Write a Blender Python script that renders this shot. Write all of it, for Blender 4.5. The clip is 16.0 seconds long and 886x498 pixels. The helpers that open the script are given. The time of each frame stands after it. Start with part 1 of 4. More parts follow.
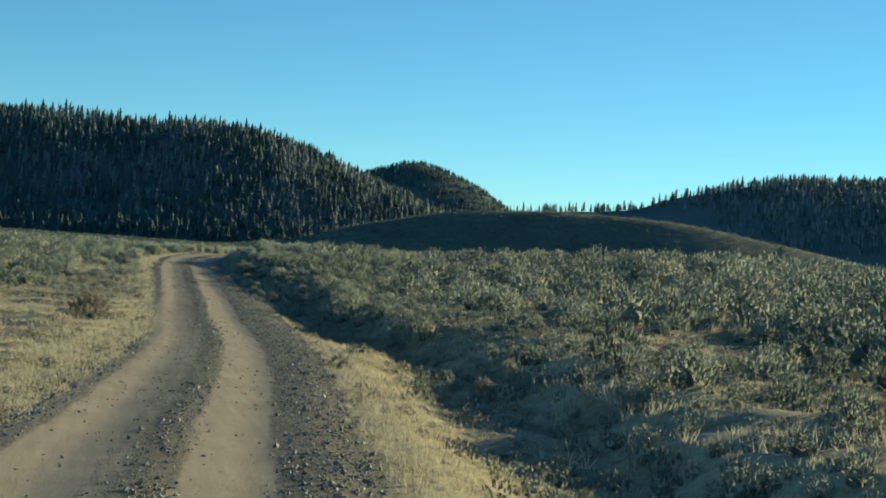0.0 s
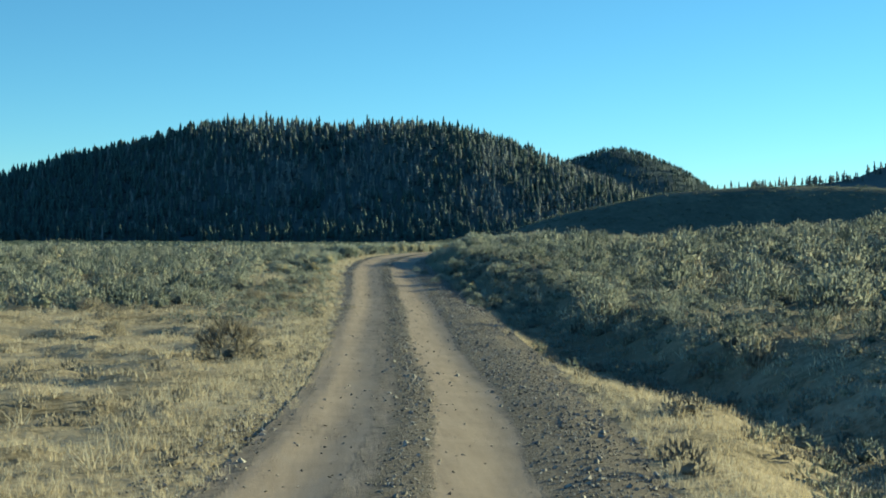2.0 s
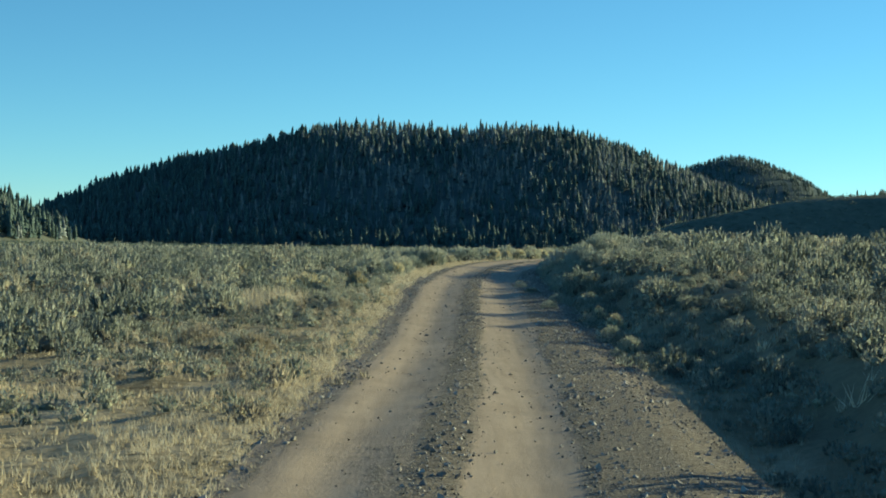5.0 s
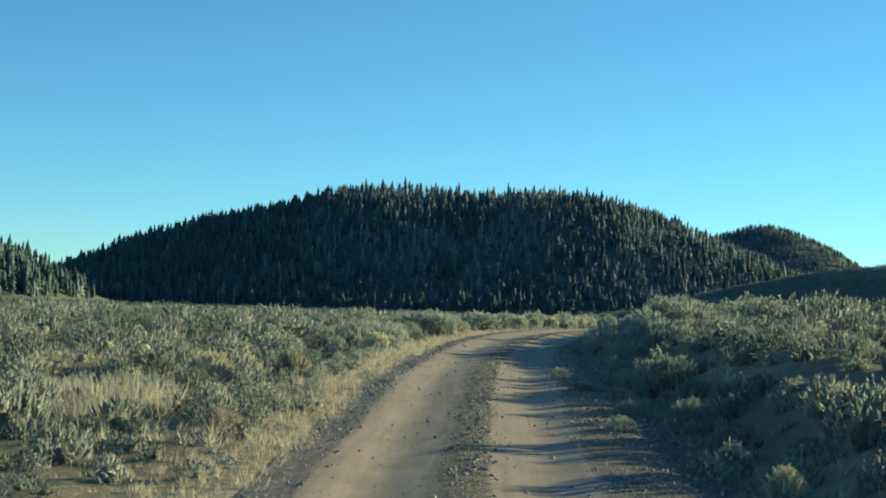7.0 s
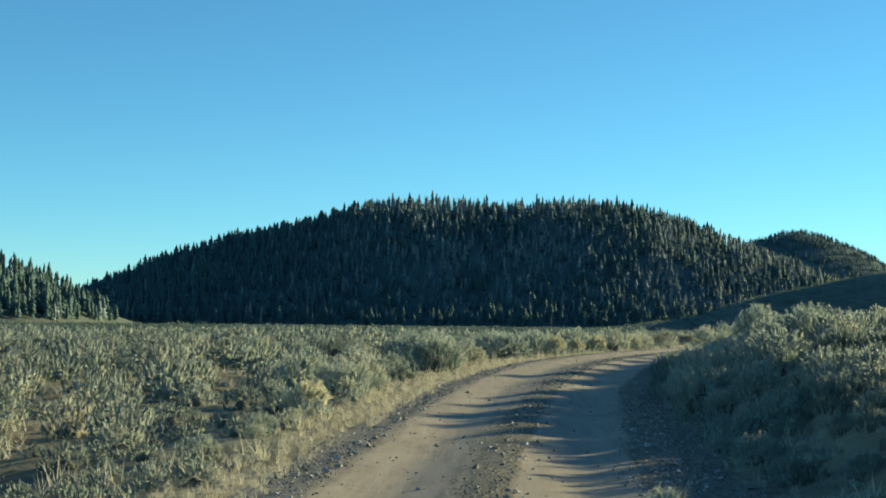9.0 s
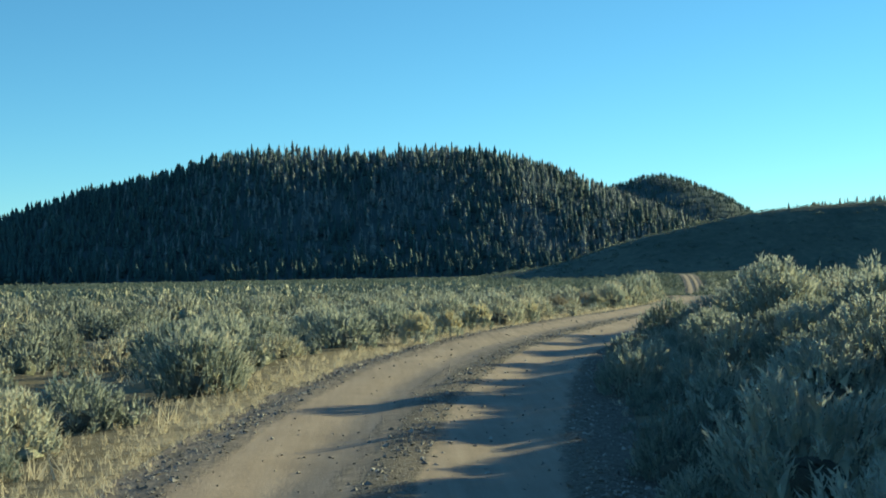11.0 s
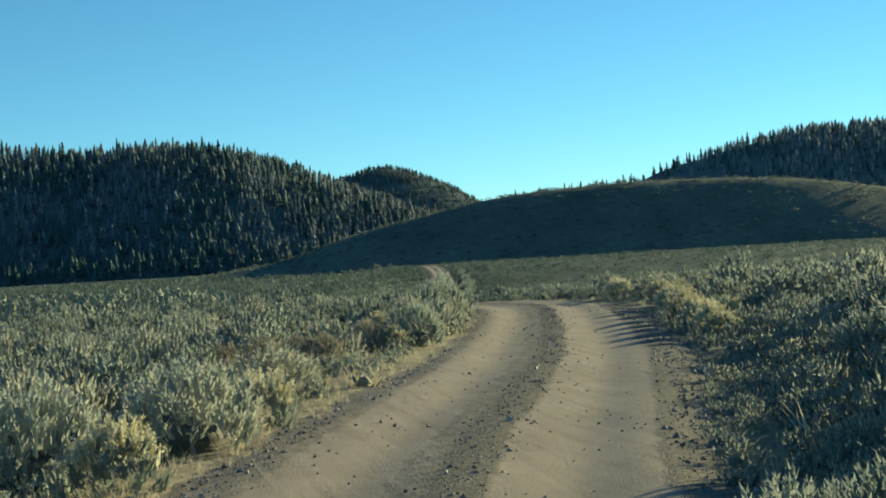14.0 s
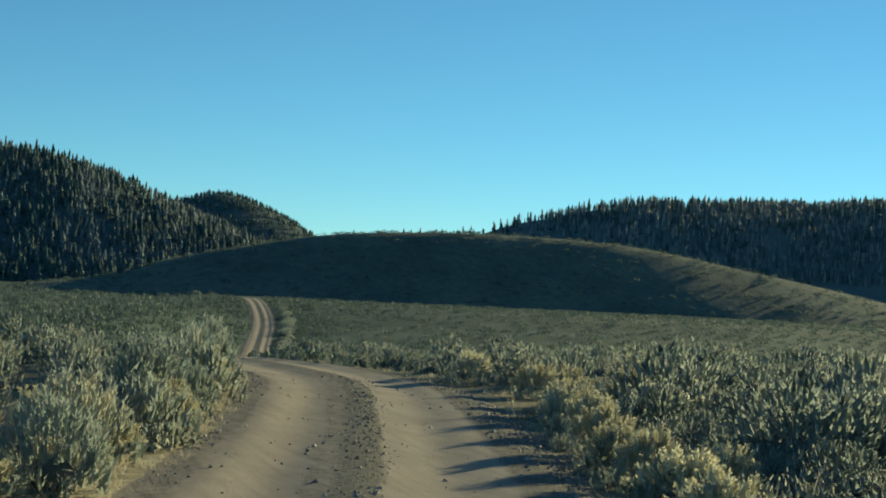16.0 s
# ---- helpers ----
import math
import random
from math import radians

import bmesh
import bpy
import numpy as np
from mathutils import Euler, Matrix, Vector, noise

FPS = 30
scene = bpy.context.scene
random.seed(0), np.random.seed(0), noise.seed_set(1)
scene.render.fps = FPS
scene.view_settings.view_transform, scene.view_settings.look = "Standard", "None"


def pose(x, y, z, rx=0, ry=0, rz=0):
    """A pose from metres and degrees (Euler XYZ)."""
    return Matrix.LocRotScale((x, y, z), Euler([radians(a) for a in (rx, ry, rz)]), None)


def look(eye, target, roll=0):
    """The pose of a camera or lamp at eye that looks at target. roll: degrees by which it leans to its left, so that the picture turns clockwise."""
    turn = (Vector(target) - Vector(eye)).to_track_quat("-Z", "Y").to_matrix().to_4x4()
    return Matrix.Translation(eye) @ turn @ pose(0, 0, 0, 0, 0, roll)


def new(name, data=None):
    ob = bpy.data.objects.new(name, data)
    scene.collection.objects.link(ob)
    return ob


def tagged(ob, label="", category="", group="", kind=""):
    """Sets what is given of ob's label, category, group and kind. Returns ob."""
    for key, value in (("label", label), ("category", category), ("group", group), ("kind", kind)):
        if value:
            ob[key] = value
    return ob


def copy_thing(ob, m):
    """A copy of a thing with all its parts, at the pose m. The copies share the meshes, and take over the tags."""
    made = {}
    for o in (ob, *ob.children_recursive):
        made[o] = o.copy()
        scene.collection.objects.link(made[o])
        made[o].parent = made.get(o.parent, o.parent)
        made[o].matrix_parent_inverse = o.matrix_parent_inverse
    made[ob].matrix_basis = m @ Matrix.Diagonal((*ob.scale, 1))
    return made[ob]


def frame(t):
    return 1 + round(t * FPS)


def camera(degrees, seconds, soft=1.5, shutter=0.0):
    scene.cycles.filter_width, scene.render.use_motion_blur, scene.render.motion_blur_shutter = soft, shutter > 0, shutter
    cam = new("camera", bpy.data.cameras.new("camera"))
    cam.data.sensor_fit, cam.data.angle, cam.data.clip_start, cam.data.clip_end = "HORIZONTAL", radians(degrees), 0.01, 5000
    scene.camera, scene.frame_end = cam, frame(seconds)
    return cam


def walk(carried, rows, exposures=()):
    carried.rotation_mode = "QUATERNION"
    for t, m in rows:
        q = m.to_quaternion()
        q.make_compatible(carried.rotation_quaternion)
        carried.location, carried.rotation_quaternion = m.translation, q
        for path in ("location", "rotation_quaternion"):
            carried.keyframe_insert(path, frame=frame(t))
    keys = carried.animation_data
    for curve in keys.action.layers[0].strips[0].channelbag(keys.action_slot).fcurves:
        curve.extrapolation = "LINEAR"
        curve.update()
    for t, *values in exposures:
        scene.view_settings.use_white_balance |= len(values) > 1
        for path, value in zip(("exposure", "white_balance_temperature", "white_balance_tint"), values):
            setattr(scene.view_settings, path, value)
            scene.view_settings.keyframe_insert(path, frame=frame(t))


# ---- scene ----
# ---- camera and drive ----
cam = camera(33.3, 16.0, soft=1.8, shutter=0.0)
PATH = [
    (0, (-0.405, -17.133, 1.827), (0.007, -15.176, 1.837), 3.9),
    (0.5, (-0.152, -13.463, 1.759), (0.081, -11.477, 1.717), 2.4),
    (1, (0.105, -9.788, 1.69), (0.265, -7.795, 1.625), 1.2),
    (1.5, (0.372, -6.198, 1.63), (0.523, -4.205, 1.561), 0.1),
    (2, (0.565, -2.615, 1.58), (0.705, -0.62, 1.57), 0.1),
    (2.5, (0.786, 0.997, 1.524), (0.882, 2.995, 1.534), 0.4),
    (3, (1.023, 4.72, 1.478), (1.026, 6.72, 1.485), 0.1),
    (3.5, (1.251, 8.699, 1.44), (1.235, 10.699, 1.439), 0.1),
    (3.7, (1.346, 10.288, 1.437), (1.346, 12.288, 1.433), 0.2),
    (5.8, (2.34, 27.1, 1.33), (2.315, 29.1, 1.337), 1.2),
    (6, (2.382, 28.7, 1.345), (2.344, 30.7, 1.359), 1.0),
    (6.5, (2.469, 32.75, 1.352), (2.416, 34.749, 1.388), 1.6),
    (7, (2.506, 36.75, 1.383), (2.456, 38.747, 1.468), 1.8),
    (7.5, (2.529, 40.7, 1.379), (2.435, 42.695, 1.469), 1.5),
    (8, (2.556, 44.6, 1.391), (2.443, 46.594, 1.485), 1.1),
    (8.2, (2.568, 46.2, 1.417), (2.462, 48.194, 1.522), 1.0),
    (10.3, (3.433, 62.892, 1.93), (3.367, 64.89, 1.99), -0.4),
    (10.5, (3.441, 64.422, 1.943), (3.399, 66.421, 1.987), -0.5),
    (11, (3.441, 68.337, 2.016), (3.533, 70.335, 2.051), -1.1),
    (11.5, (3.533, 72.157, 2.063), (3.719, 74.148, 2.096), -1.6),
    (12, (3.663, 75.875, 2.138), (3.899, 77.861, 2.174), -2.2),
    (12.5, (3.906, 79.578, 2.181), (4.173, 81.56, 2.224), -2.5),
    (13, (4.28, 83.177, 2.237), (4.574, 85.155, 2.262), -2.1),
    (13.5, (4.898, 86.841, 2.316), (5.259, 88.808, 2.323), -2.6),
    (14, (5.663, 90.473, 2.393), (6.116, 92.421, 2.406), -3.3),
    (14.5, (6.575, 93.819, 2.449), (7.141, 95.737, 2.467), -2.8),
    (15, (7.666, 97.602, 2.511), (8.339, 99.485, 2.551), -0.9),
    (15.5, (8.778, 100.992, 2.597), (9.479, 102.864, 2.655), 1.3),
    (16, (10.052, 104.306, 2.543), (10.718, 106.19, 2.611), 2.8),
]
walk(cam, [(t, look(eye, target, roll)) for t, eye, target, roll in PATH], [(t, stops, kelvin, -25) for t, stops, kelvin in ((0, 0.82, 6850), (0.6, 1.07, 6700), (1.5, 1.17, 6500), (2.5, 0.92, 6450), (3.7, 0.92, 6550), (5.8, 1.07, 6700), (8.2, 1.12, 6650), (10.5, 1.17, 6650), (12.5, 0.9, 6600), (14.5, 0.95, 6950), (15.3, 0.8, 7000), (16, 0.65, 7000))])

# ---- light ----
SUN_AZ, SUN_EL = radians(61), radians(13)
world = bpy.data.worlds.new("sky")
scene.world = world
world.use_nodes = True
wn, wl = world.node_tree.nodes, world.node_tree.links
wn.clear()
sky = wn.new("ShaderNodeTexSky")
sky.sky_type = "NISHITA"
sky.sun_disc = False
sky.sun_elevation, sky.sun_rotation = SUN_EL, SUN_AZ
sky.altitude, sky.air_density, sky.dust_density, sky.ozone_density = 2500, 1.0, 0.0, 5.0
bg = wn.new("ShaderNodeBackground")
bg.inputs["Strength"].default_value = 0.09
wout = wn.new("ShaderNodeOutputWorld")
wl.new(sky.outputs[0], bg.inputs["Color"])
wl.new(bg.outputs[0], wout.inputs["Surface"])
sun_data = bpy.data.lights.new("sun", "SUN")
sun_data.energy, sun_data.angle, sun_data.color = 5.0, radians(0.55), (1.0, 0.79, 0.54)
sun = new("sun", sun_data)
sun_dir = Vector((math.sin(SUN_AZ) * math.cos(SUN_EL), math.cos(SUN_AZ) * math.cos(SUN_EL), math.sin(SUN_EL)))
sun.matrix_world = look(sun_dir * 300, (0, 0, 0))

# ---- materials ----


def mat(name):
    m = bpy.data.materials.new(name)
    m.use_nodes = True
    n = m.node_tree.nodes
    n.clear()
    out = n.new("ShaderNodeOutputMaterial")
    return m, n, m.node_tree.links, out


def ramp(n, stops):
    r = n.new("ShaderNodeValToRGB")
    e = r.color_ramp.elements
    while len(e) < len(stops):
        e.new(0.5)
    for el, (p, c) in zip(e, stops):
        el.position, el.color = p, (*c, 1)
    return r


def noise_tex(n, l, scale, detail=4, rough=0.6, vec=None):
    t = n.new("ShaderNodeTexNoise")
    t.inputs["Scale"].default_value, t.inputs["Detail"].default_value, t.inputs["Roughness"].default_value = scale, detail, rough
    if vec is not None:
        l.new(vec, t.inputs["Vector"])
    return t


def mix_rgb(n, l, fac, a, b, mode="MIX"):
    m = n.new("ShaderNodeMix")
    m.data_type, m.blend_type = "RGBA", mode
    for sock, v in ((m.inputs[0], fac), (m.inputs[6], a), (m.inputs[7], b)):
        if hasattr(v, "links"):
            l.new(v, sock)
        elif isinstance(v, (int, float)):
            sock.default_value = v
        else:
            sock.default_value = (*v, 1)
    return m.outputs[2]


def math_node(n, l, op, a, b=0.0):
    m = n.new("ShaderNodeMath")
    m.operation = op
    for sock, v in ((m.inputs[0], a), (m.inputs[1], b)):
        if hasattr(v, "links"):
            l.new(v, sock)
        else:
            sock.default_value = v
    return m.outputs[0]


def world_pos(n):
    return n.new("ShaderNodeNewGeometry").outputs["Position"]


def leaf_mat(name, stops, translucent=0.35, rough=0.7, big=0.35, fine=None, bump=False):
    """Leaves, needles or blades: colour by island and by patches of the place, lit through from behind."""
    m, n, l, out = mat(name)
    geo = n.new("ShaderNodeNewGeometry")
    info = n.new("ShaderNodeObjectInfo")
    patch = noise_tex(n, l, big, 3, 0.6, geo.outputs["Position"])
    plant = n.new("ShaderNodeAttribute")
    plant.attribute_name = "plant"
    own = math_node(n, l, "FRACT", math_node(n, l, "ADD", plant.outputs["Fac"], info.outputs["Random"]))
    v = math_node(n, l, "MULTIPLY", geo.outputs["Random Per Island"], 0.36)
    v = math_node(n, l, "ADD", v, math_node(n, l, "MULTIPLY", patch.outputs["Fac"], 0.6))
    v = math_node(n, l, "ADD", v, math_node(n, l, "MULTIPLY", own, 0.62))
    v = math_node(n, l, "SUBTRACT", v, 0.29)
    if fine:
        mott = noise_tex(n, l, fine, 3, 0.7, geo.outputs["Position"])
        v = math_node(n, l, "ADD", v, math_node(n, l, "MULTIPLY", math_node(n, l, "SUBTRACT", mott.outputs["Fac"], 0.5), 0.9))
    r = ramp(n, stops)
    l.new(v, r.inputs[0])
    d = n.new("ShaderNodeBsdfPrincipled")
    d.inputs["Roughness"].default_value = rough
    d.inputs["Specular IOR Level"].default_value = 0.25
    t = n.new("ShaderNodeBsdfTranslucent")
    mix = n.new("ShaderNodeMixShader")
    mix.inputs[0].default_value = translucent
    if bump:
        fuzz = noise_tex(n, l, 34, 3, 0.75, geo.outputs["Position"])
        bp = n.new("ShaderNodeBump")
        bp.inputs["Strength"].default_value, bp.inputs["Distance"].default_value = 1.0, 0.05
        l.new(fuzz.outputs["Fac"], bp.inputs["Height"])
        l.new(bp.outputs[0], d.inputs["Normal"])
    l.new(r.outputs[0], d.inputs["Base Color"])
    l.new(r.outputs[0], t.inputs["Color"])
    l.new(d.outputs[0], mix.inputs[1])
    l.new(t.outputs[0], mix.inputs[2])
    l.new(mix.outputs[0], out.inputs[0])
    return m


SAGE = leaf_mat("sage_leaves", [(0.0, (0.188, 0.218, 0.195)), (0.3, (0.31, 0.348, 0.308)), (0.6, (0.448, 0.48, 0.425)), (0.82, (0.55, 0.55, 0.46)), (1.0, (0.62, 0.555, 0.42))], 0.39, fine=5.0, bump=True)
# Darker copy of the sage leaves: shade inside bushes, and dim far bushes
SAGE_SHADED = leaf_mat("sage_leaves_shaded", [(0.0, (0.10, 0.11, 0.088)), (0.3, (0.185, 0.20, 0.155)), (0.6, (0.29, 0.305, 0.235)), (0.82, (0.38, 0.375, 0.28)), (1.0, (0.46, 0.41, 0.28))], 0.0, fine=9.0, bump=True)
# Far sage leaves, darkened to tone down the sun on upright sprigs
DIM_SAGE = leaf_mat("far_sage_leaves_dimmed", [(0.0, (0.056, 0.082, 0.072)), (0.5, (0.105, 0.136, 0.12)), (1.0, (0.18, 0.205, 0.175))], 0.25, big=0.08)
RABBIT = leaf_mat("rabbitbrush_blooms", [(0.0, (0.35, 0.305, 0.205)), (0.45, (0.55, 0.50, 0.35)), (1.0, (0.70, 0.645, 0.47))], 0.5)
GRASS = leaf_mat("dry_grass_blades", [(0.0, (0.21, 0.17, 0.12)), (0.38, (0.47, 0.405, 0.295)), (1.0, (0.70, 0.625, 0.485))], 0.32, big=0.8, fine=4.0)
# Needles and dead wood are tinted bluer and paler to stand for distance haze
NEEDLE = leaf_mat("hazed_conifer_needles", [(0.0, (0.060, 0.098, 0.098)), (0.5, (0.082, 0.128, 0.124)), (1.0, (0.108, 0.156, 0.146))], 0.25, big=0.02)
DEADWOOD = leaf_mat("hazed_grey_dead_wood", [(0.0, (0.16, 0.19, 0.195)), (0.5, (0.22, 0.255, 0.26)), (1.0, (0.29, 0.325, 0.325))], 0.25, big=0.02)
ASPEN = leaf_mat("bare_aspen_wood", [(0.0, (0.20, 0.215, 0.21)), (0.5, (0.28, 0.295, 0.285)), (1.0, (0.37, 0.38, 0.36))], 0.35, big=0.02)
GREYBRUSH = leaf_mat("grey_brush", [(0.0, (0.19, 0.17, 0.14)), (0.5, (0.32, 0.29, 0.235)), (1.0, (0.46, 0.415, 0.335))], 0.4, big=2.0)
# Inner twigs, their colour taken darker for the shade among them
SHADED_TWIG = leaf_mat("sage_twigs_shaded", [(0.0, (0.085, 0.082, 0.068)), (0.5, (0.135, 0.13, 0.105)), (1.0, (0.19, 0.18, 0.148))], 0.0, big=2.0, fine=14.0, bump=True)


def ground_mat():
    """Soil with dry grass litter; the attribute 'dry' tells grassy ground from bare sage soil."""
    m, n, l, out = mat("dry_ground")
    p = world_pos(n)
    dry = n.new("ShaderNodeAttribute")
    dry.attribute_name = "dry"
    a = noise_tex(n, l, 0.45, 5, 0.65, p)
    b = noise_tex(n, l, 7.0, 5, 0.7, p)
    c = noise_tex(n, l, 0.035, 4, 0.6, p)
    grass = ramp(n, [(0.34, (0.10, 0.08, 0.055)), (0.43, (0.22, 0.18, 0.115)), (0.53, (0.36, 0.30, 0.21)), (0.70, (0.50, 0.44, 0.325))])
    soil = ramp(n, [(0.3, (0.10, 0.085, 0.06)), (0.55, (0.20, 0.17, 0.115)), (0.8, (0.28, 0.24, 0.16))])
    v = math_node(n, l, "ADD", math_node(n, l, "MULTIPLY", a.outputs["Fac"], 0.55), math_node(n, l, "MULTIPLY", b.outputs["Fac"], 0.45))
    l.new(v, grass.inputs[0])
    l.new(v, soil.inputs[0])
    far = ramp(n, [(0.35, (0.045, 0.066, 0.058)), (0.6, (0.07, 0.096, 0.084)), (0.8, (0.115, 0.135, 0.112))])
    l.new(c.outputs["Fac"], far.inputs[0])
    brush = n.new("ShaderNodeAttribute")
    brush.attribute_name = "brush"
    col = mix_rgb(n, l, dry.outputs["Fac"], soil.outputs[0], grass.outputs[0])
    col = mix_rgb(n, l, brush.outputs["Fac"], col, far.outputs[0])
    d = n.new("ShaderNodeBsdfPrincipled")
    d.inputs["Roughness"].default_value = 0.95
    d.inputs["Specular IOR Level"].default_value = 0.1
    l.new(col, d.inputs["Base Color"])
    bump = n.new("ShaderNodeBump")
    bump.inputs["Strength"].default_value, bump.inputs["Distance"].default_value = 0.8, 0.05
    l.new(b.outputs["Fac"], bump.inputs["Height"])
    l.new(bump.outputs[0], d.inputs["Normal"])
    l.new(d.outputs[0], out.inputs[0])
    return m


def road_mat():
    """Two packed dirt tracks between strips of loose grey gravel; 'track' is 1 in the tracks."""
    m, n, l, out = mat("gravel_road")
    p = world_pos(n)
    tr = n.new("ShaderNodeAttribute")
    tr.attribute_name = "track"
    big = noise_tex(n, l, 0.9, 5, 0.65, p)
    fine = noise_tex(n, l, 40, 4, 0.7, p)
    mid = noise_tex(n, l, 6, 5, 0.7, p)
    vor = n.new("ShaderNodeTexVoronoi")
    vor.inputs["Scale"].default_value = 38
    warp = n.new("ShaderNodeVectorMath")
    warp.operation = "MULTIPLY_ADD"
    l.new(mid.outputs["Color"], warp.inputs[0])
    warp.inputs[1].default_value = (0.12, 0.12, 0.12)
    l.new(p, warp.inputs[2])
    l.new(warp.outputs[0], vor.inputs["Vector"])
    edge = math_node(n, l, "ADD", tr.outputs["Fac"], math_node(n, l, "MULTIPLY", math_node(n, l, "SUBTRACT", mid.outputs["Fac"], 0.5), 0.9))
    lengthways = n.new("ShaderNodeMapping")
    lengthways.inputs["Scale"].default_value = (5.5, 0.35, 1.0)
    l.new(p, lengthways.inputs["Vector"])
    streak = noise_tex(n, l, 1.6, 5, 0.6, lengthways.outputs[0])
    edge = math_node(n, l, "ADD", edge, math_node(n, l, "MULTIPLY", math_node(n, l, "SUBTRACT", streak.outputs["Fac"], 0.5), 0.7))
    e = ramp(n, [(0.22, (0, 0, 0)), (0.75, (1, 1, 1))])
    l.new(edge, e.inputs[0])
    dirt = ramp(n, [(0.3, (0.20, 0.16, 0.131)), (0.5, (0.295, 0.238, 0.195)), (0.75, (0.40, 0.328, 0.27))])
    l.new(math_node(n, l, "ADD", math_node(n, l, "MULTIPLY", math_node(n, l, "ADD", big.outputs["Fac"], streak.outputs["Fac"]), 0.38), math_node(n, l, "MULTIPLY", fine.outputs["Fac"], 0.24)), dirt.inputs[0])
    grav = ramp(n, [(0.0, (0.085, 0.073, 0.062)), (0.5, (0.155, 0.132, 0.11)), (1.0, (0.28, 0.247, 0.21))])
    hue = n.new("ShaderNodeSeparateColor")
    l.new(vor.outputs["Color"], hue.inputs[0])
    l.new(math_node(n, l, "ADD", math_node(n, l, "MULTIPLY", hue.outputs[0], 0.6), math_node(n, l, "MULTIPLY", mid.outputs["Fac"], 0.35)), grav.inputs[0])
    col = mix_rgb(n, l, e.outputs[0], grav.outputs[0], dirt.outputs[0])
    d = n.new("ShaderNodeBsdfPrincipled")
    d.inputs["Roughness"].default_value = 0.92
    d.inputs["Specular IOR Level"].default_value = 0.15
    l.new(col, d.inputs["Base Color"])
    h = math_node(n, l, "ADD", math_node(n, l, "MULTIPLY", math_node(n, l, "SUBTRACT", 1.0, vor.outputs["Distance"]), math_node(n, l, "SUBTRACT", 1.15, e.outputs[0])), math_node(n, l, "MULTIPLY", fine.outputs["Fac"], 0.35))
    bump = n.new("ShaderNodeBump")
    bump.inputs["Strength"].default_value, bump.inputs["Distance"].default_value = 0.6, 0.022
    l.new(h, bump.inputs["Height"])
    l.new(bump.outputs[0], d.inputs["Normal"])
    l.new(d.outputs[0], out.inputs[0])
    return m


def stone_mat():
    m, n, l, out = mat("grey_stone")
    geo = n.new("ShaderNodeNewGeometry")
    info = n.new("ShaderNodeObjectInfo")
    t = noise_tex(n, l, 30, 4, 0.7, geo.outputs["Position"])
    v = math_node(n, l, "ADD", math_node(n, l, "MULTIPLY", geo.outputs["Random Per Island"], 0.6), math_node(n, l, "MULTIPLY", t.outputs["Fac"], 0.35))
    v = math_node(n, l, "ADD", v, math_node(n, l, "MULTIPLY", info.outputs["Random"], 0.2))
    r = ramp(n, [(0.1, (0.075, 0.066, 0.06)), (0.45, (0.18, 0.16, 0.145)), (0.75, (0.34, 0.31, 0.285)), (1.0, (0.58, 0.545, 0.50))])
    l.new(v, r.inputs[0])
    d = n.new("ShaderNodeBsdfPrincipled")
    d.inputs["Roughness"].default_value = 0.75
    l.new(r.outputs[0], d.inputs["Base Color"])
    l.new(d.outputs[0], out.inputs[0])
    return m


def hill_mat(name, stops, scale):
    m, n, l, out = mat(name)
    p = world_pos(n)
    a = noise_tex(n, l, scale, 6, 0.65, p)
    b = noise_tex(n, l, scale * 14, 4, 0.7, p)
    r = ramp(n, stops)
    l.new(math_node(n, l, "ADD", math_node(n, l, "MULTIPLY", a.outputs["Fac"], 0.6), math_node(n, l, "MULTIPLY", b.outputs["Fac"], 0.4)), r.inputs[0])
    d = n.new("ShaderNodeBsdfPrincipled")
    d.inputs["Roughness"].default_value = 0.95
    d.inputs["Specular IOR Level"].default_value = 0.1
    l.new(r.outputs[0], d.inputs["Base Color"])
    bump = n.new("ShaderNodeBump")
    bump.inputs["Strength"].default_value, bump.inputs["Distance"].default_value = 0.6, 0.6
    l.new(b.outputs["Fac"], bump.inputs["Height"])
    l.new(bump.outputs[0], d.inputs["Normal"])
    l.new(d.outputs[0], out.inputs[0])
    return m


GROUND, ROAD, STONE = ground_mat(), road_mat(), stone_mat()
# Haze is mixed into both slope colours: bluish, and the ridge lighter
FOREST_FLOOR = hill_mat("hazed_forest_floor", [(0.3, (0.06, 0.09, 0.097)), (0.55, (0.093, 0.122, 0.128)), (0.8, (0.125, 0.148, 0.148))], 0.03)
ASPEN_SLOPE = hill_mat("hazed_aspen_slope", [(0.3, (0.085, 0.105, 0.108)), (0.55, (0.14, 0.158, 0.155)), (0.8, (0.21, 0.215, 0.195))], 0.03)
SAGE_SLOPE = hill_mat("sage_slope", [(0.3, (0.065, 0.08, 0.07)), (0.5, (0.115, 0.128, 0.108)), (0.75, (0.23, 0.218, 0.168))], 0.05)

# ---- mesh tools ----
rng = np.random.default_rng(7)


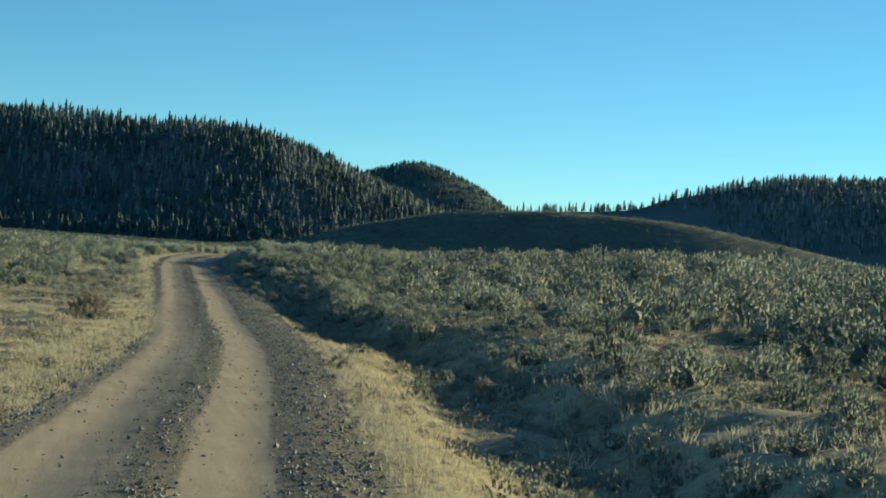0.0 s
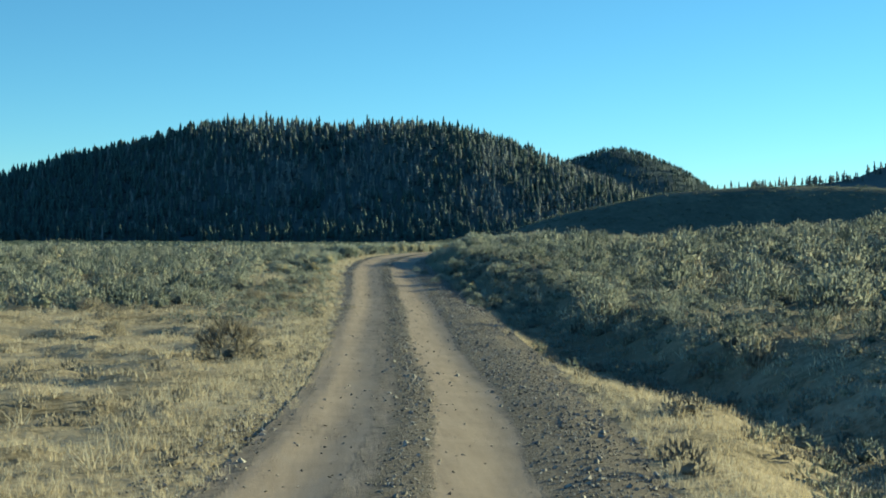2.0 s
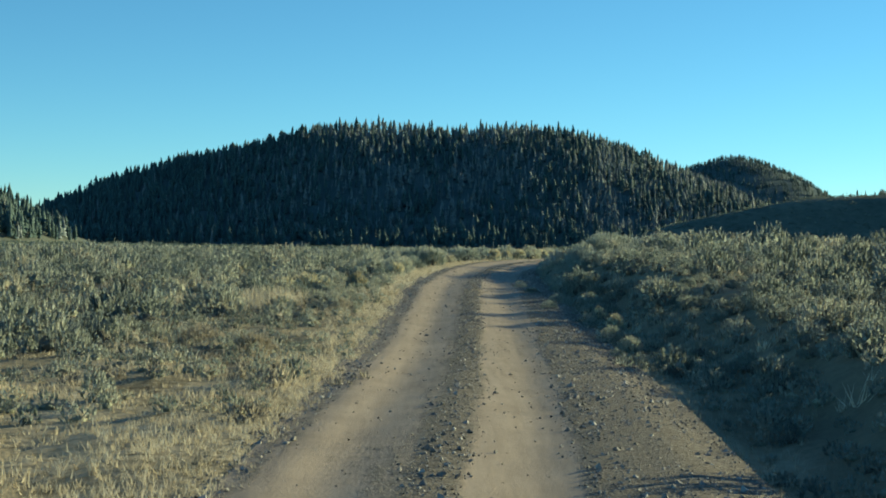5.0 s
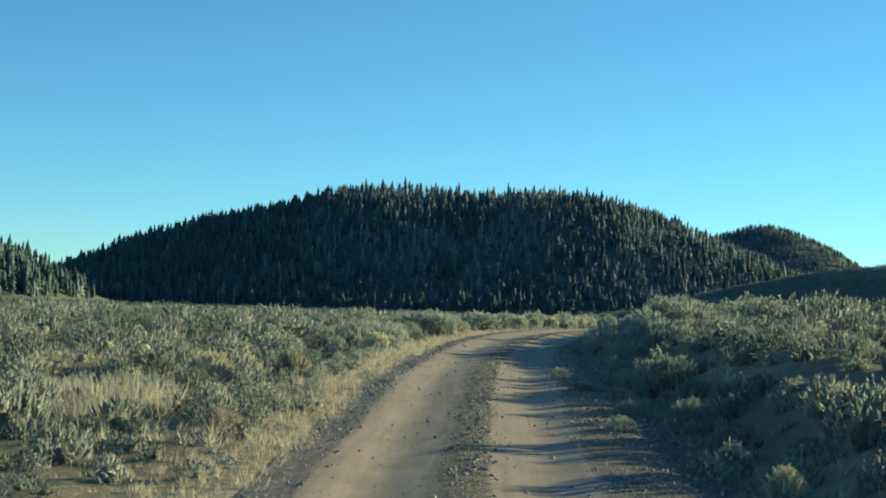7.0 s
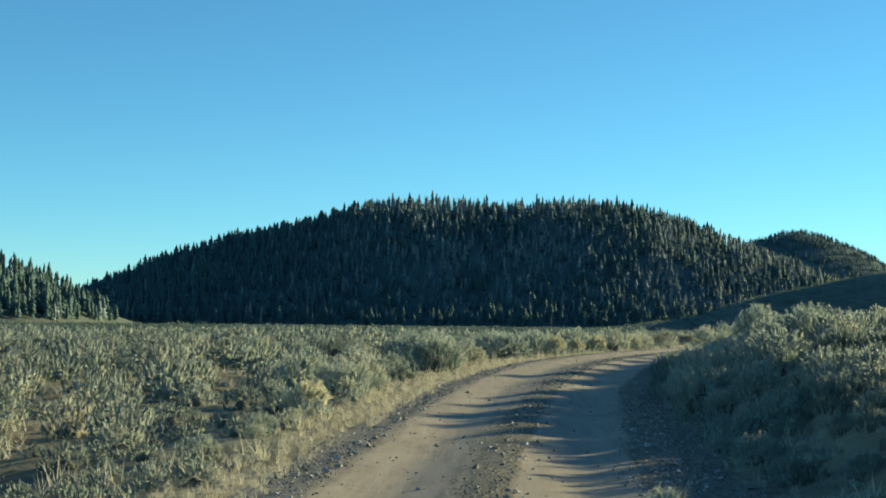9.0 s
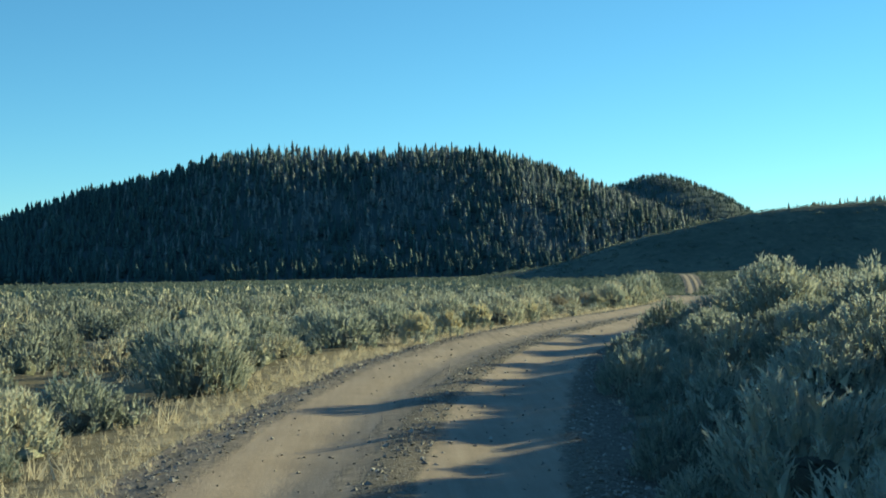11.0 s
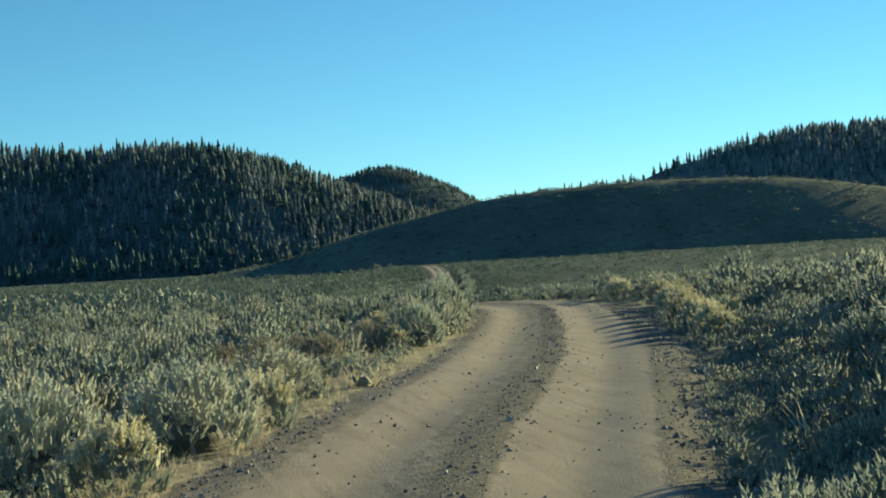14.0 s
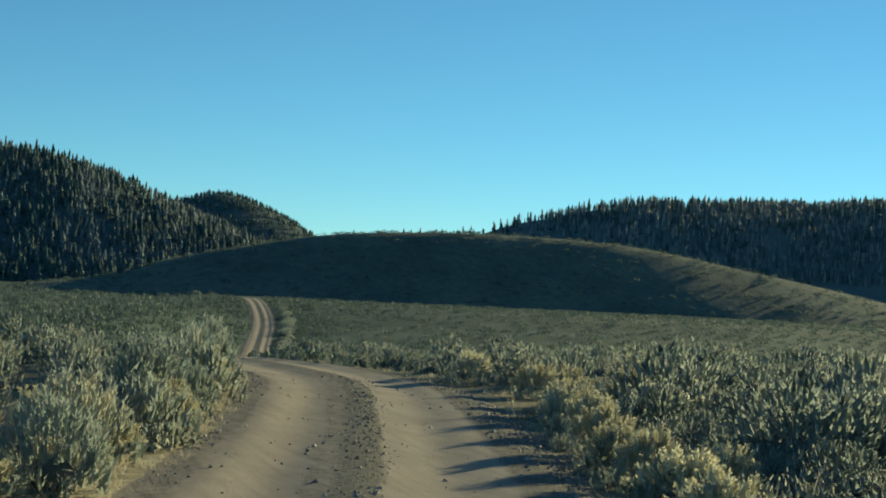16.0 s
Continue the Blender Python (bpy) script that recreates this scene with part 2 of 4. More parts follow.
def tri_mesh(name, verts, tris, material, smooth=False, attrs=(), second=None, which=None):
    """A mesh of triangles (or quads) from arrays."""
    me = bpy.data.meshes.new(name)
    verts, tris = np.asarray(verts, np.float32), np.asarray(tris, np.int32)
    k = tris.shape[1]
    me.vertices.add(len(verts))
    me.vertices.foreach_set("co", verts.ravel())
    me.loops.add(tris.size)
    me.loops.foreach_set("vertex_index", tris.ravel())
    me.polygons.add(len(tris))
    me.polygons.foreach_set("loop_start", np.arange(0, tris.size, k, dtype=np.int32))
    me.polygons.foreach_set("loop_total", np.full(len(tris), k, np.int32))
    me.polygons.foreach_set("use_smooth", np.full(len(tris), smooth))
    me.update(calc_edges=True)
    for key, values in attrs:
        me.attributes.new(key, "FLOAT", "POINT").data.foreach_set("value", np.asarray(values, np.float32))
    me.materials.append(material)
    if second is not None:
        me.materials.append(second)
        me.polygons.foreach_set("material_index", np.asarray(which, np.int32))
    return me


def part(name, me, parent, label=""):
    ob = new(name, me)
    ob.parent = parent
    return tagged(ob, label)


def scatter(protos, where, scale, turn, stretch=None, numbers=False):
    """Join copies of small prototypes (verts, tris) at given places into one pair of arrays."""
    vs, fs, ps, base = [], [], [], 0
    pick = rng.integers(0, len(protos), len(where))
    stretch = np.ones(len(where)) if stretch is None else stretch
    for k, (pv, pf) in enumerate(protos):
        ix = np.nonzero(pick == k)[0]
        if not len(ix):
            continue
        c, s = np.cos(turn[ix])[:, None], np.sin(turn[ix])[:, None]
        sc = scale[ix][:, None]
        x = (pv[None, :, 0] * c - pv[None, :, 1] * s) * sc + where[ix, 0:1]
        y = (pv[None, :, 0] * s + pv[None, :, 1] * c) * sc + where[ix, 1:2]
        z = pv[None, :, 2] * sc * stretch[ix][:, None] + where[ix, 2:3]
        vs.append(np.stack([x, y, z], -1).reshape(-1, 3))
        fs.append((pf[None] + (base + np.arange(len(ix)) * len(pv))[:, None, None]).reshape(-1, pf.shape[1]))
        ps.append(np.repeat((ix * 0.6180339) % 1.0, len(pv)))
        base += len(ix) * len(pv)
    return (np.concatenate(vs), np.concatenate(fs), np.concatenate(ps)) if numbers else (np.concatenate(vs), np.concatenate(fs))


def waves(x, y, seed, size, octaves=3):
    """Smooth unevenness between -1 and 1, about size metres across."""
    r = np.random.default_rng(seed)
    out, amp, tot = 0, 1.0, 0
    for o in range(octaves):
        for _ in range(4):
            a, ph = r.uniform(0, 2 * np.pi), r.uniform(0, 2 * np.pi)
            f = 2 * np.pi / size * 2**o * r.uniform(0.7, 1.4)
            out = out + amp * np.sin(f * (np.cos(a) * x + np.sin(a) * y) + ph) / 2.2
            tot += amp / 4
        amp *= 0.5
    return out / tot


def smooth(a, b, v):
    t = np.clip((v - a) / (b - a), 0, 1)
    return t * t * (3 - 2 * t)


# ---- the lie of the land ----
ROAD_Y = [-60, -17, -6, 3.5, 13, 26.6, 41.7, 53.4, 65, 74.3, 81.3, 90.3, 97.3, 104.3, 110.3, 117.3, 124.3, 132.3, 138.3, 145.3, 157.3, 187.3, 232.3, 262.3, 291.3, 337.3]
ROAD_X = [-4.5, -1.5, -0.35, 0.6, 1.45, 2.05, 2.6, 2.75, 2.85, 3.2, 3.65, 4.95, 6.8, 9.3, 11.75, 14.2, 16.3, 18.1, 18.4, 18.0, 19.8, 27.7, 38.3, 45.6, 51.2, 60]
LAND_Y = [-60, -17, -6, 5, 10, 26.6, 37.1, 45.2, 53.4, 62.2, 72.3, 83.3, 90.3, 104.3, 117.3, 135.3, 145.3, 167.3, 197.3, 225.3, 257.3, 290.3, 307.3, 337.3, 427.3, 707.3, 5007.3]
LAND_Z = [0.1, 0.08, -0.12, -0.26, -0.31, -0.42, -0.36, -0.33, -0.1, 0.18, 0.31, 0.49, 0.64, 0.79, 0.82, 0.80, 0.62, -0.7, -2.2, -2.9, -1.2, 0.9, 1.2, 1.3, 1.5, 1.0, 0.0]

LEFT_Y = [-60, 5, 26.6, 49.9, 67.3, 92.3, 107.3, 157.3, 307.3, 427.3, 707.3]
LEFT_Z = [-0.1, -0.42, -0.58, -0.5, -0.32, 0.12, 0.3, 0.35, 0.5, 0.6, 0.4]


def spline(y, ys, vs):
    """A smooth curve through the given values."""
    ys, vs = np.asarray(ys, float), np.asarray(vs, float)
    m = np.gradient(vs, ys)
    i = np.clip(np.searchsorted(ys, y) - 1, 0, len(ys) - 2)
    h = ys[i + 1] - ys[i]
    t = np.clip((y - ys[i]) / h, 0, 1)
    return (2 * t**3 - 3 * t**2 + 1) * vs[i] + (t**3 - 2 * t**2 + t) * h * m[i] + (3 * t**2 - 2 * t**3) * vs[i + 1] + (t**3 - t**2) * h * m[i + 1]


def road_x(y):
    return spline(np.asarray(y, float), ROAD_Y, ROAD_X)


def land_z(y):
    return spline(np.asarray(y, float), LAND_Y, LAND_Z)


def beside(x, y):
    """How far a place lies to the right of the road's middle."""
    y = np.asarray(y, float)
    slope = (road_x(y + 0.5) - road_x(y - 0.5))
    return (np.asarray(x, float) - road_x(y)) / np.sqrt(1 + slope**2)


def ground_z(x, y):
    x, y = np.asarray(x, float), np.asarray(y, float)
    u = beside(x, y)
    z = land_z(y)
    # the plain on the left lies lower than the road and hardly dips into the far hollow
    left = smooth(-2.4, -8.5, u)
    z = z * (1 - left) + left * spline(np.clip(y, -60, 700), LEFT_Y, LEFT_Z)
    # ditch and bank on the right
    wind = 0.35 * waves(0 * x, y, 8, 13.0, 2)
    wind = wind + 1.1 * smooth(14, 26, y)
    ditch = (1 - smooth(34, 50, y)) * smooth(2.6, 4.3, u + wind) * (1 - smooth(5.1, 6.3, u + wind))
    z = z - (0.4 + 0.06 * smooth(8, 18, y)) * ditch
    hollow = np.exp(-((((x - 7.2) / 1.9) ** 2 + ((y - 17.0) / 4.5) ** 2) ** 2))
    z = z - 0.25 * hollow
    trough = smooth(39.4, 48.7, y) * (1 - smooth(85.3, 99.3, y)) * np.exp(-(((u - 2.9) / 0.6) ** 2))
    z = z - 0.09 * trough
    bank = (0.40 + 0.36 * smooth(35.9, 55.7, y) - 0.55 * smooth(88, 104, y)) * smooth(2.5 - 0.35 * smooth(58, 68, y), 5.2 - 0.9 * smooth(58, 68, y), u - 2.4 * (1 - smooth(14, 34, y)))
    bank = bank + 1.3 * smooth(7.5, 26, u) * (1 - 0.93 * smooth(58, 97.3, y))
    z = z + bank * (1 - smooth(112.3, 142.3, y))
    # unevenness away from the road
    off = smooth(2.0, 4.0, np.abs(u))
    z = z + off * (0.06 * waves(x, y, 3, 3.0, 3) + 0.035 * waves(x, y, 4, 1.1, 2) + 0.14 * waves(x, y, 5, 17, 3)) + smooth(30, 120, np.abs(u)) * 0.5 * waves(x, y, 9, 90, 3)
    meadow = (1 - smooth(30.1, 41.7, y)) * off
    z = z + meadow * (0.085 * waves(x, y, 6, 2.4, 2) + 0.035 * waves(x, y, 7, 0.8, 2))
    inner = np.where(u < 0, 1.3 + 0.45 * smooth(18.5, 44.1, y), 1.75)
    z = z - 0.05 * (1 - smooth(inner, inner + 0.3, np.abs(u))) * (y < 342)
    return z


def build_ground():
    xs = np.concatenate([-np.geomspace(3000, 11, 52), np.arange(-10.5, 22, 0.36), np.geomspace(22.5, 3000, 58)])
    ys = np.concatenate([-np.geomspace(800, 22, 18), np.arange(-21, 147, 0.36), np.geomspace(147.5, 347, 90), np.geomspace(352, 5000, 40)])
    gx, gy = np.meshgrid(xs, ys)
    gz = ground_z(gx, gy)
    u = beside(gx, gy)
    dry = np.maximum((1 - smooth(0.4, 1.4, np.abs(u) - 1.85 - 0.5 * waves(gx, gy, 21, 5))) * np.where(u > 0, 1 - 0.8 * smooth(37.1, 48.7, gy), 1), (u < 0) * (1 - smooth(37.1, 45.2, gy + 3 * waves(gx, gy, 22, 9))))
    dry = np.maximum(dry, (u > 0) * (1 - smooth(14, 27.8, gy)) * smooth(9.5, 7.5, u + 1.5 * waves(gx, gy, 23, 7)))
    dry = np.maximum(dry, 0.35 * smooth(0.1, 0.5, waves(gx, gy, 24, 8)))
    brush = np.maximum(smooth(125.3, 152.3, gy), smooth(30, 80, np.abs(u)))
    nx, ny = len(xs), len(ys)
    i = (np.arange(ny - 1)[:, None] * nx + np.arange(nx - 1)[None]).ravel()
    quads = np.stack([i, i + 1, i + nx + 1, i + nx], -1)
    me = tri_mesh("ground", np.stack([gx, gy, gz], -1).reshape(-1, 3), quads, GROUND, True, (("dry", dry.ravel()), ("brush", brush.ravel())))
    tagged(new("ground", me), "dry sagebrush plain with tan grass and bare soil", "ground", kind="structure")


def tracks(y):
    """Where the middle between the wheel tracks lies, to the right of the road's middle."""
    return spline(np.clip(y, -40, 330), [-60, 3, 14, 24, 53, 66, 80, 90, 98, 106, 113, 122, 130, 350], [0.05, 0.02, -0.12, -0.27, -0.27, -0.15, 0.0, 0.1, 0.12, 0.05, -0.15, -0.25, -0.1, 0.0])


def road_height(u, y):
    """Height of the road's surface: two shallow ruts, a low middle ridge and falling shoulders."""
    v = u - tracks(y)
    rut = np.exp(-(((np.abs(v) - 0.82) / 0.36) ** 2))
    z = land_z(y) + 0.045 - 0.045 * rut + 0.02 * np.exp(-((v / 0.25) ** 2))
    z = z + 0.01 * np.exp(-(((np.abs(u) - 1.65) / 0.25) ** 2)) - np.where(u < 0, 0.042, 0.06) * smooth(np.where(u < 0, 1.2 + 0.3 * smooth(18.5, 44.1, y), 1.5), np.where(u < 0, 1.62 + 0.58 * smooth(18.5, 44.1, y), 2.2), np.abs(u))
    return z


def build_road():
    ys = np.concatenate([np.arange(-45, 147, 0.22), np.arange(147, 338, 1.5)])
    us = np.linspace(-2.2, 2.2, 45)
    gy, gu = np.meshgrid(ys, us, indexing="ij")
    # on the first stretch grass has grown over the left edge
    gu = np.where(gu < -1.2, -1.2 + (gu + 1.2) * (0.4 + 0.6 * smooth(18.5, 44.1, gy)), gu)
    c = road_x(gy)
    slope = road_x(gy + 0.5) - road_x(gy - 0.5)
    k = 1 / np.sqrt(1 + slope**2)
    narrow = 1 - 0.4 * smooth(145.3, 157.3, gy)
    x, y = c + gu * k * narrow, gy - gu * k * slope * narrow
    wob = 0.06 * waves(x, y, 31, 7.0, 4)
    z = road_height(gu, gy) + 0.005 * waves(x, y, 33, 0.9) + 0.009 * waves(x, 0.4 * y, 34, 2.6)
    w = smooth(18.5, 60, gy)
    wide = 0.15 * smooth(60, 95, gy)

    def band(a, c, soft=0.1):
        v = gu - tracks(gy) + wob
        return smooth(a - soft, a + soft, v) * (1 - smooth(c - soft, c + soft, v))

    worn = 0.92 + 0.2 * waves(x, y, 35, 6)
    track = np.maximum(band(-1.32 - 0.1 * w - wide, -0.45 + 0.1 * w - wide), band(0.22, 1.05 + 0.25 * w + wide)) * worn
    # a dustier strip beside the left track
    track = np.maximum(track, band(-0.55, -0.2) * 0.55)
    # thin gravel over dirt along the left edge
    track = np.maximum(track, 0.5 * smooth(-1.0, -1.3, gu))
    nu, ny = len(us), len(ys)
    i = (np.arange(ny - 1)[:, None] * nu + np.arange(nu - 1)[None]).ravel()
    quads = np.stack([i, i + 1, i + nu + 1, i + nu], -1)
    me = tri_mesh("road", np.stack([x, y, z], -1).reshape(-1, 3), quads, ROAD, True, (("track", track.ravel()),))
    tagged(new("road", me), "dirt road with two tan wheel tracks and grey gravel", "road", kind="structure")


build_ground()
build_road()

# ---- hills ----


def hill_fn(xs, zs, y_base, y_crest, y_back, bow=0.0, rough=2.0, seed=1, steep=False):
    """A ridge across the view: crest heights zs at xs, rising from y_base to y_crest and falling to y_back."""
    mid = (xs[0] + xs[-1]) / 2
    half = (xs[-1] - xs[0]) / 2

    def z(x, y):
        top = spline(np.clip(x, xs[0], xs[-1]), xs, zs)
        yy = y + bow * ((x - mid) / half) ** 2
        t = np.clip((yy - y_base) / (y_crest - y_base), 0, 1) * 1.1
        face = np.where(t < 0.9, t, 1 - (1.1 - t) ** 2 / 0.4) if steep else smooth(y_base, y_crest, yy)
        rise = np.where(yy < y_crest, face, 1 - smooth(y_crest, y_back, yy))
        return top * rise + rough * waves(x, y, seed, 130, 3) * rise - 2.0 * (1 - rise)

    return z


def build_hill(name, fn, x0, x1, y0, y1, step, material, label):
    xs, ys = np.arange(x0, x1 + step, step), np.arange(y0, y1 + step, step)
    gx, gy = np.meshgrid(xs, ys)
    i = (np.arange(len(ys) - 1)[:, None] * len(xs) + np.arange(len(xs) - 1)[None]).ravel()
    quads = np.stack([i, i + 1, i + len(xs) + 1, i + len(xs)], -1)
    me = tri_mesh(name, np.stack([gx, gy, fn(gx, gy)], -1).reshape(-1, 3), quads, material, True)
    return tagged(new(name, me), label, "hill", kind="structure")


MAIN = hill_fn([-420, -357, -315, -254, -170, -95, -10, 84, 145, 192, 244, 310, 380], [-6, 7, 30, 54, 75.5, 94.5, 91.5, 92, 77, 61, 38, 13, -4], 985, 1240, 1600, seed=41, rough=1.5)
SECOND = hill_fn([238, 424, 482, 565, 622, 682, 776, 900], [100.8, 144.2, 167.0, 187.7, 177.3, 152.5, 96.6, 30.4], 2565, 3000, 3620, seed=42, rough=0.3)
RIDGE = hill_fn([150, 225, 287, 362, 421, 440, 458, 506, 540, 620, 700, 780, 1000], [-4, 22, 38, 47, 55, 62, 67, 78, 82, 87, 92, 99, 104], 850, 1150, 1500, seed=43, rough=1.2)
LEFT = hill_fn([-420, -330, -270, -233, -214, -203, -193, -184, -176, -160], [72, 54, 38, 25, 19, 14, 9, 4, 0.5, -4], 600, 700, 900, seed=44, rough=0.8)
KNOLL = hill_fn([20, 36, 48, 62, 75, 89, 107, 129, 148, 165, 185, 206, 228, 250], [0.5, 2.6, 4.4, 8.8, 11.7, 14.7, 16.5, 17.4, 17.0, 15.8, 13.2, 10.2, 6.8, 3.0], 370, 405, 567, seed=45, rough=0.35, steep=True)
build_hill("forest_hill", MAIN, -430, 390, 840, 1600, 10, FOREST_FLOOR, "dark hill covered in conifers and grey dead trees")
build_hill("far_hill", SECOND, 228, 920, 2550, 3600, 20, FOREST_FLOOR, "distant rounded hill covered in dark conifers")
build_hill("right_ridge", RIDGE, 140, 1000, 840, 1500, 12, ASPEN_SLOPE, "long hazy ridge with conifers and bare aspens")
build_hill("left_hill", LEFT, -430, -155, 590, 900, 8, SAGE_SLOPE, "sunlit hillside with scattered conifers and dry grass")
build_hill("sage_knoll", KNOLL, 14, 256, 317, 577, 2.5, SAGE_SLOPE, "smooth round knoll of shaded sagebrush and grass")

# ---- forest ----


def cone_tree(r, sides=6, tiers=6, slim=0.15):
    """A conifer one metre high: a thin trunk and ragged tiers of boughs."""
    v, f = [], []
    for k in range(3):
        a = 2 * math.pi * k / 3
        v.append((0.014 * math.cos(a), 0.014 * math.sin(a), -0.05))
    v.append((0, 0, 0.9))
    f += [(0, 1, 3), (1, 2, 3), (2, 0, 3)]
    for t in range(tiers):
        low = 0.08 + 0.84 * t / tiers
        top = min(1.0, low + 0.26 + 0.05 * (t == 0))
        rad = slim * (1 - (t / tiers) ** 1.7) ** 0.7 + 0.01
        b = len(v)
        v.append((r.normal(0, 0.012), r.normal(0, 0.012), top))
        for k in range(sides):
            a = 2 * math.pi * (k + r.uniform(-0.3, 0.3)) / sides + t
            q = rad * r.uniform(0.55, 1.35)
            v.append((q * math.cos(a), q * math.sin(a), low + r.uniform(-0.06, 0.06)))
        for k in range(sides):
            f.append((b, b + 1 + k, b + 1 + (k + 1) % sides))
    return np.array(v), np.array(f)


def snag(r):
    """A dead grey tree one metre high: a bare stem with thin drooping boughs."""
    v, f = [], []
    for k in range(3):
        a = 2 * math.pi * k / 3
        v.append((0.018 * math.cos(a), 0.018 * math.sin(a), -0.05))
    v.append((r.normal(0, 0.01), r.normal(0, 0.01), 1.0))
    f += [(0, 1, 3), (1, 2, 3), (2, 0, 3)]
    for _ in range(12):
        z, a = r.uniform(0.3, 0.97), r.uniform(0, 2 * math.pi)
        q = 0.11 * (1.15 - z) * r.uniform(0.7, 1.6)
        b = len(v)
        v += [(0, 0, z + 0.014), (0, 0, z - 0.014), (q * math.cos(a), q * math.sin(a), z - 0.03)]
        f.append((b, b + 1, b + 2))
    return np.array(v), np.array(f)


tree_r = np.random.default_rng(11)
CONIFERS = [cone_tree(tree_r, 6, 6, s) for s in (0.12, 0.14, 0.16, 0.18)]
SNAGS = [snag(tree_r) for _ in range(4)]


def places(x0, x1, y0, y1, step, keep):
    """A jittered grid of places, thinned by keep(x, y), a chance between 0 and 1."""
    gx, gy = np.meshgrid(np.arange(x0, x1, step), np.arange(y0, y1, step))
    x = gx.ravel() + rng.uniform(-0.5, 0.5, gx.size) * step
    y = gy.ravel() + rng.uniform(-0.5, 0.5, gx.size) * step
    ok = rng.uniform(0, 1, x.size) < keep(x, y)
    return x[ok], y[ok]


def forest(name, fn, box, step, low, high, dead, keep, label, bare=None):
    count = int((box[1] - box[0]) * (box[3] - box[2]) / step**2)
    x, y = rng.uniform(box[0], box[1], count), rng.uniform(box[2], box[3], count)
    ok = rng.uniform(0, 1, count) < keep(x, y) * (0.72 + 0.28 * smooth(-0.4, 0.3, waves(x, y, 79, 35)))
    x, y = x[ok], y[ok]
    grey = rng.uniform(0, 1, x.size) < dead(x, y)
    for mask, protos, material, suffix, text in ((~grey, CONIFERS, NEEDLE, "_conifers", label), (grey, SNAGS[:2] + CONIFERS[:3], bare or DEADWOOD, "_dead_trees", "bare grey dead trees among the conifers")):
        px, py = x[mask], y[mask]
        if not len(px):
            continue
        h = rng.uniform(low, high, len(px)) * rng.uniform(0.5, 1.15, len(px)) * (1 + 0.12 * waves(px, py, 77, 60))
        v, f = scatter(protos, np.stack([px, py, fn(px, py)], -1), h, rng.uniform(0, 6.28, len(px)))
        tagged(new(name + suffix, tri_mesh(name, v, f, material, True)), text, "trees", kind="stuff")


forest("hill_forest", MAIN, (-410, 330, 990, 1270), 3.9, 8, 12.5, lambda x, y: 0.06 + (0.25 + 0.6 * smooth(-0.25, 0.4, waves(x, y, 51, 110))) * smooth(-210, -60, x) * smooth(3, 18, MAIN(x, y)), lambda x, y: (MAIN(x, y) > 0.5) * 0.97, "dense dark green conifer forest on the hillside")
forest("far_forest", SECOND, (280, 880, 2670, 3060), 6.6, 8, 12, lambda x, y: 0.08 + 0 * x, lambda x, y: 0.95 + 0 * x, "dense dark conifer forest on the distant hill")
forest("ridge_forest", RIDGE, (425, 960, 960, 1175), 4.3, 6, 9, lambda x, y: 0.7 + 0.25 * waves(x, y, 52, 90), lambda x, y: 0.9 * smooth(425, 470, x) + 0.15, "conifer forest on the long ridge", ASPEN)
forest("ridge_aspen", RIDGE, (300, 440, 1120, 1170), 5, 6, 9, lambda x, y: 0.93 + 0 * x, lambda x, y: 0.75 + 0 * x, "few small conifers on the ridge top", ASPEN)
forest("ridge_crest", RIDGE, (545, 960, 1105, 1160), 4, 7, 10, lambda x, y: 0.9 + 0 * x, lambda x, y: 0.8 + 0 * x, "few conifers among the bare aspens", ASPEN)
forest("left_forest", LEFT, (-420, -178, 612, 740), 3.3, 8, 12.5, lambda x, y: 0.08 + 0 * x, lambda x, y: (LEFT(x, y) > 2.2 + 1.5 * waves(x, y, 53, 30)) * 1.0, "conifers on the sunlit hillside")


def conifer_thing(r, slim):
    """A conifer that stands out on a skyline, one metre high before scaling."""
    top = new("conifer")
    v, f = cone_tree(r, 8, 9, slim)
    part("crown", tri_mesh("crown", v[4:], f[3:] - 4, NEEDLE), top)
    part("trunk", tri_mesh("trunk", v[:4], f[:3], DEADWOOD), top, "thin grey trunk")
    return tagged(top, "tall dark green conifer standing above the forest skyline", "tree", "skyline conifers")


lone = [conifer_thing(tree_r, s) for s in (0.10, 0.13, 0.16)]
SKYLINE = [(24, MAIN, 1238, 17), (-92, MAIN, 1240, 15), (-78, MAIN, 1236, 14), (-60, MAIN, 1240, 16), (-35, MAIN, 1239, 14), (-120, MAIN, 1240, 13), (-140, MAIN, 1240, 13), (-163, MAIN, 1240, 12), (45, MAIN, 1240, 14), (66, MAIN, 1241, 15), (88, MAIN, 1240, 16), (100, MAIN, 1240, 15), (128, MAIN, 1240, 13), (146, MAIN, 1240, 13), (-200, MAIN, 1240, 12), (-226, MAIN, 1240, 12), (-180, MAIN, 1240, 13), (372, RIDGE, 1148, 8), (345, RIDGE, 1148, 6), (425, RIDGE, 1148, 8), (436, RIDGE, 1148, 8), (449, RIDGE, 1149, 9), (462, RIDGE, 1148, 8), (480, RIDGE, 1148, 9), (497, RIDGE, 1148, 9), (508, RIDGE, 1149, 9), (519, RIDGE, 1148, 9), (533, RIDGE, 1148, 10), (541, RIDGE, 1149, 9)]
for k, (sx, fn, sy, sh) in enumerate(SKYLINE):
    src = lone[k % 3]
    m = pose(sx, sy, float(fn(np.float64(sx), np.float64(sy))) - 0.5, 0, 0, 40 * k)
    ob = src if k < 3 else copy_thing(src, m)
    ob.matrix_basis = m
    ob.scale = (sh * 0.95, sh * 0.95, sh)

# ---- brush ----


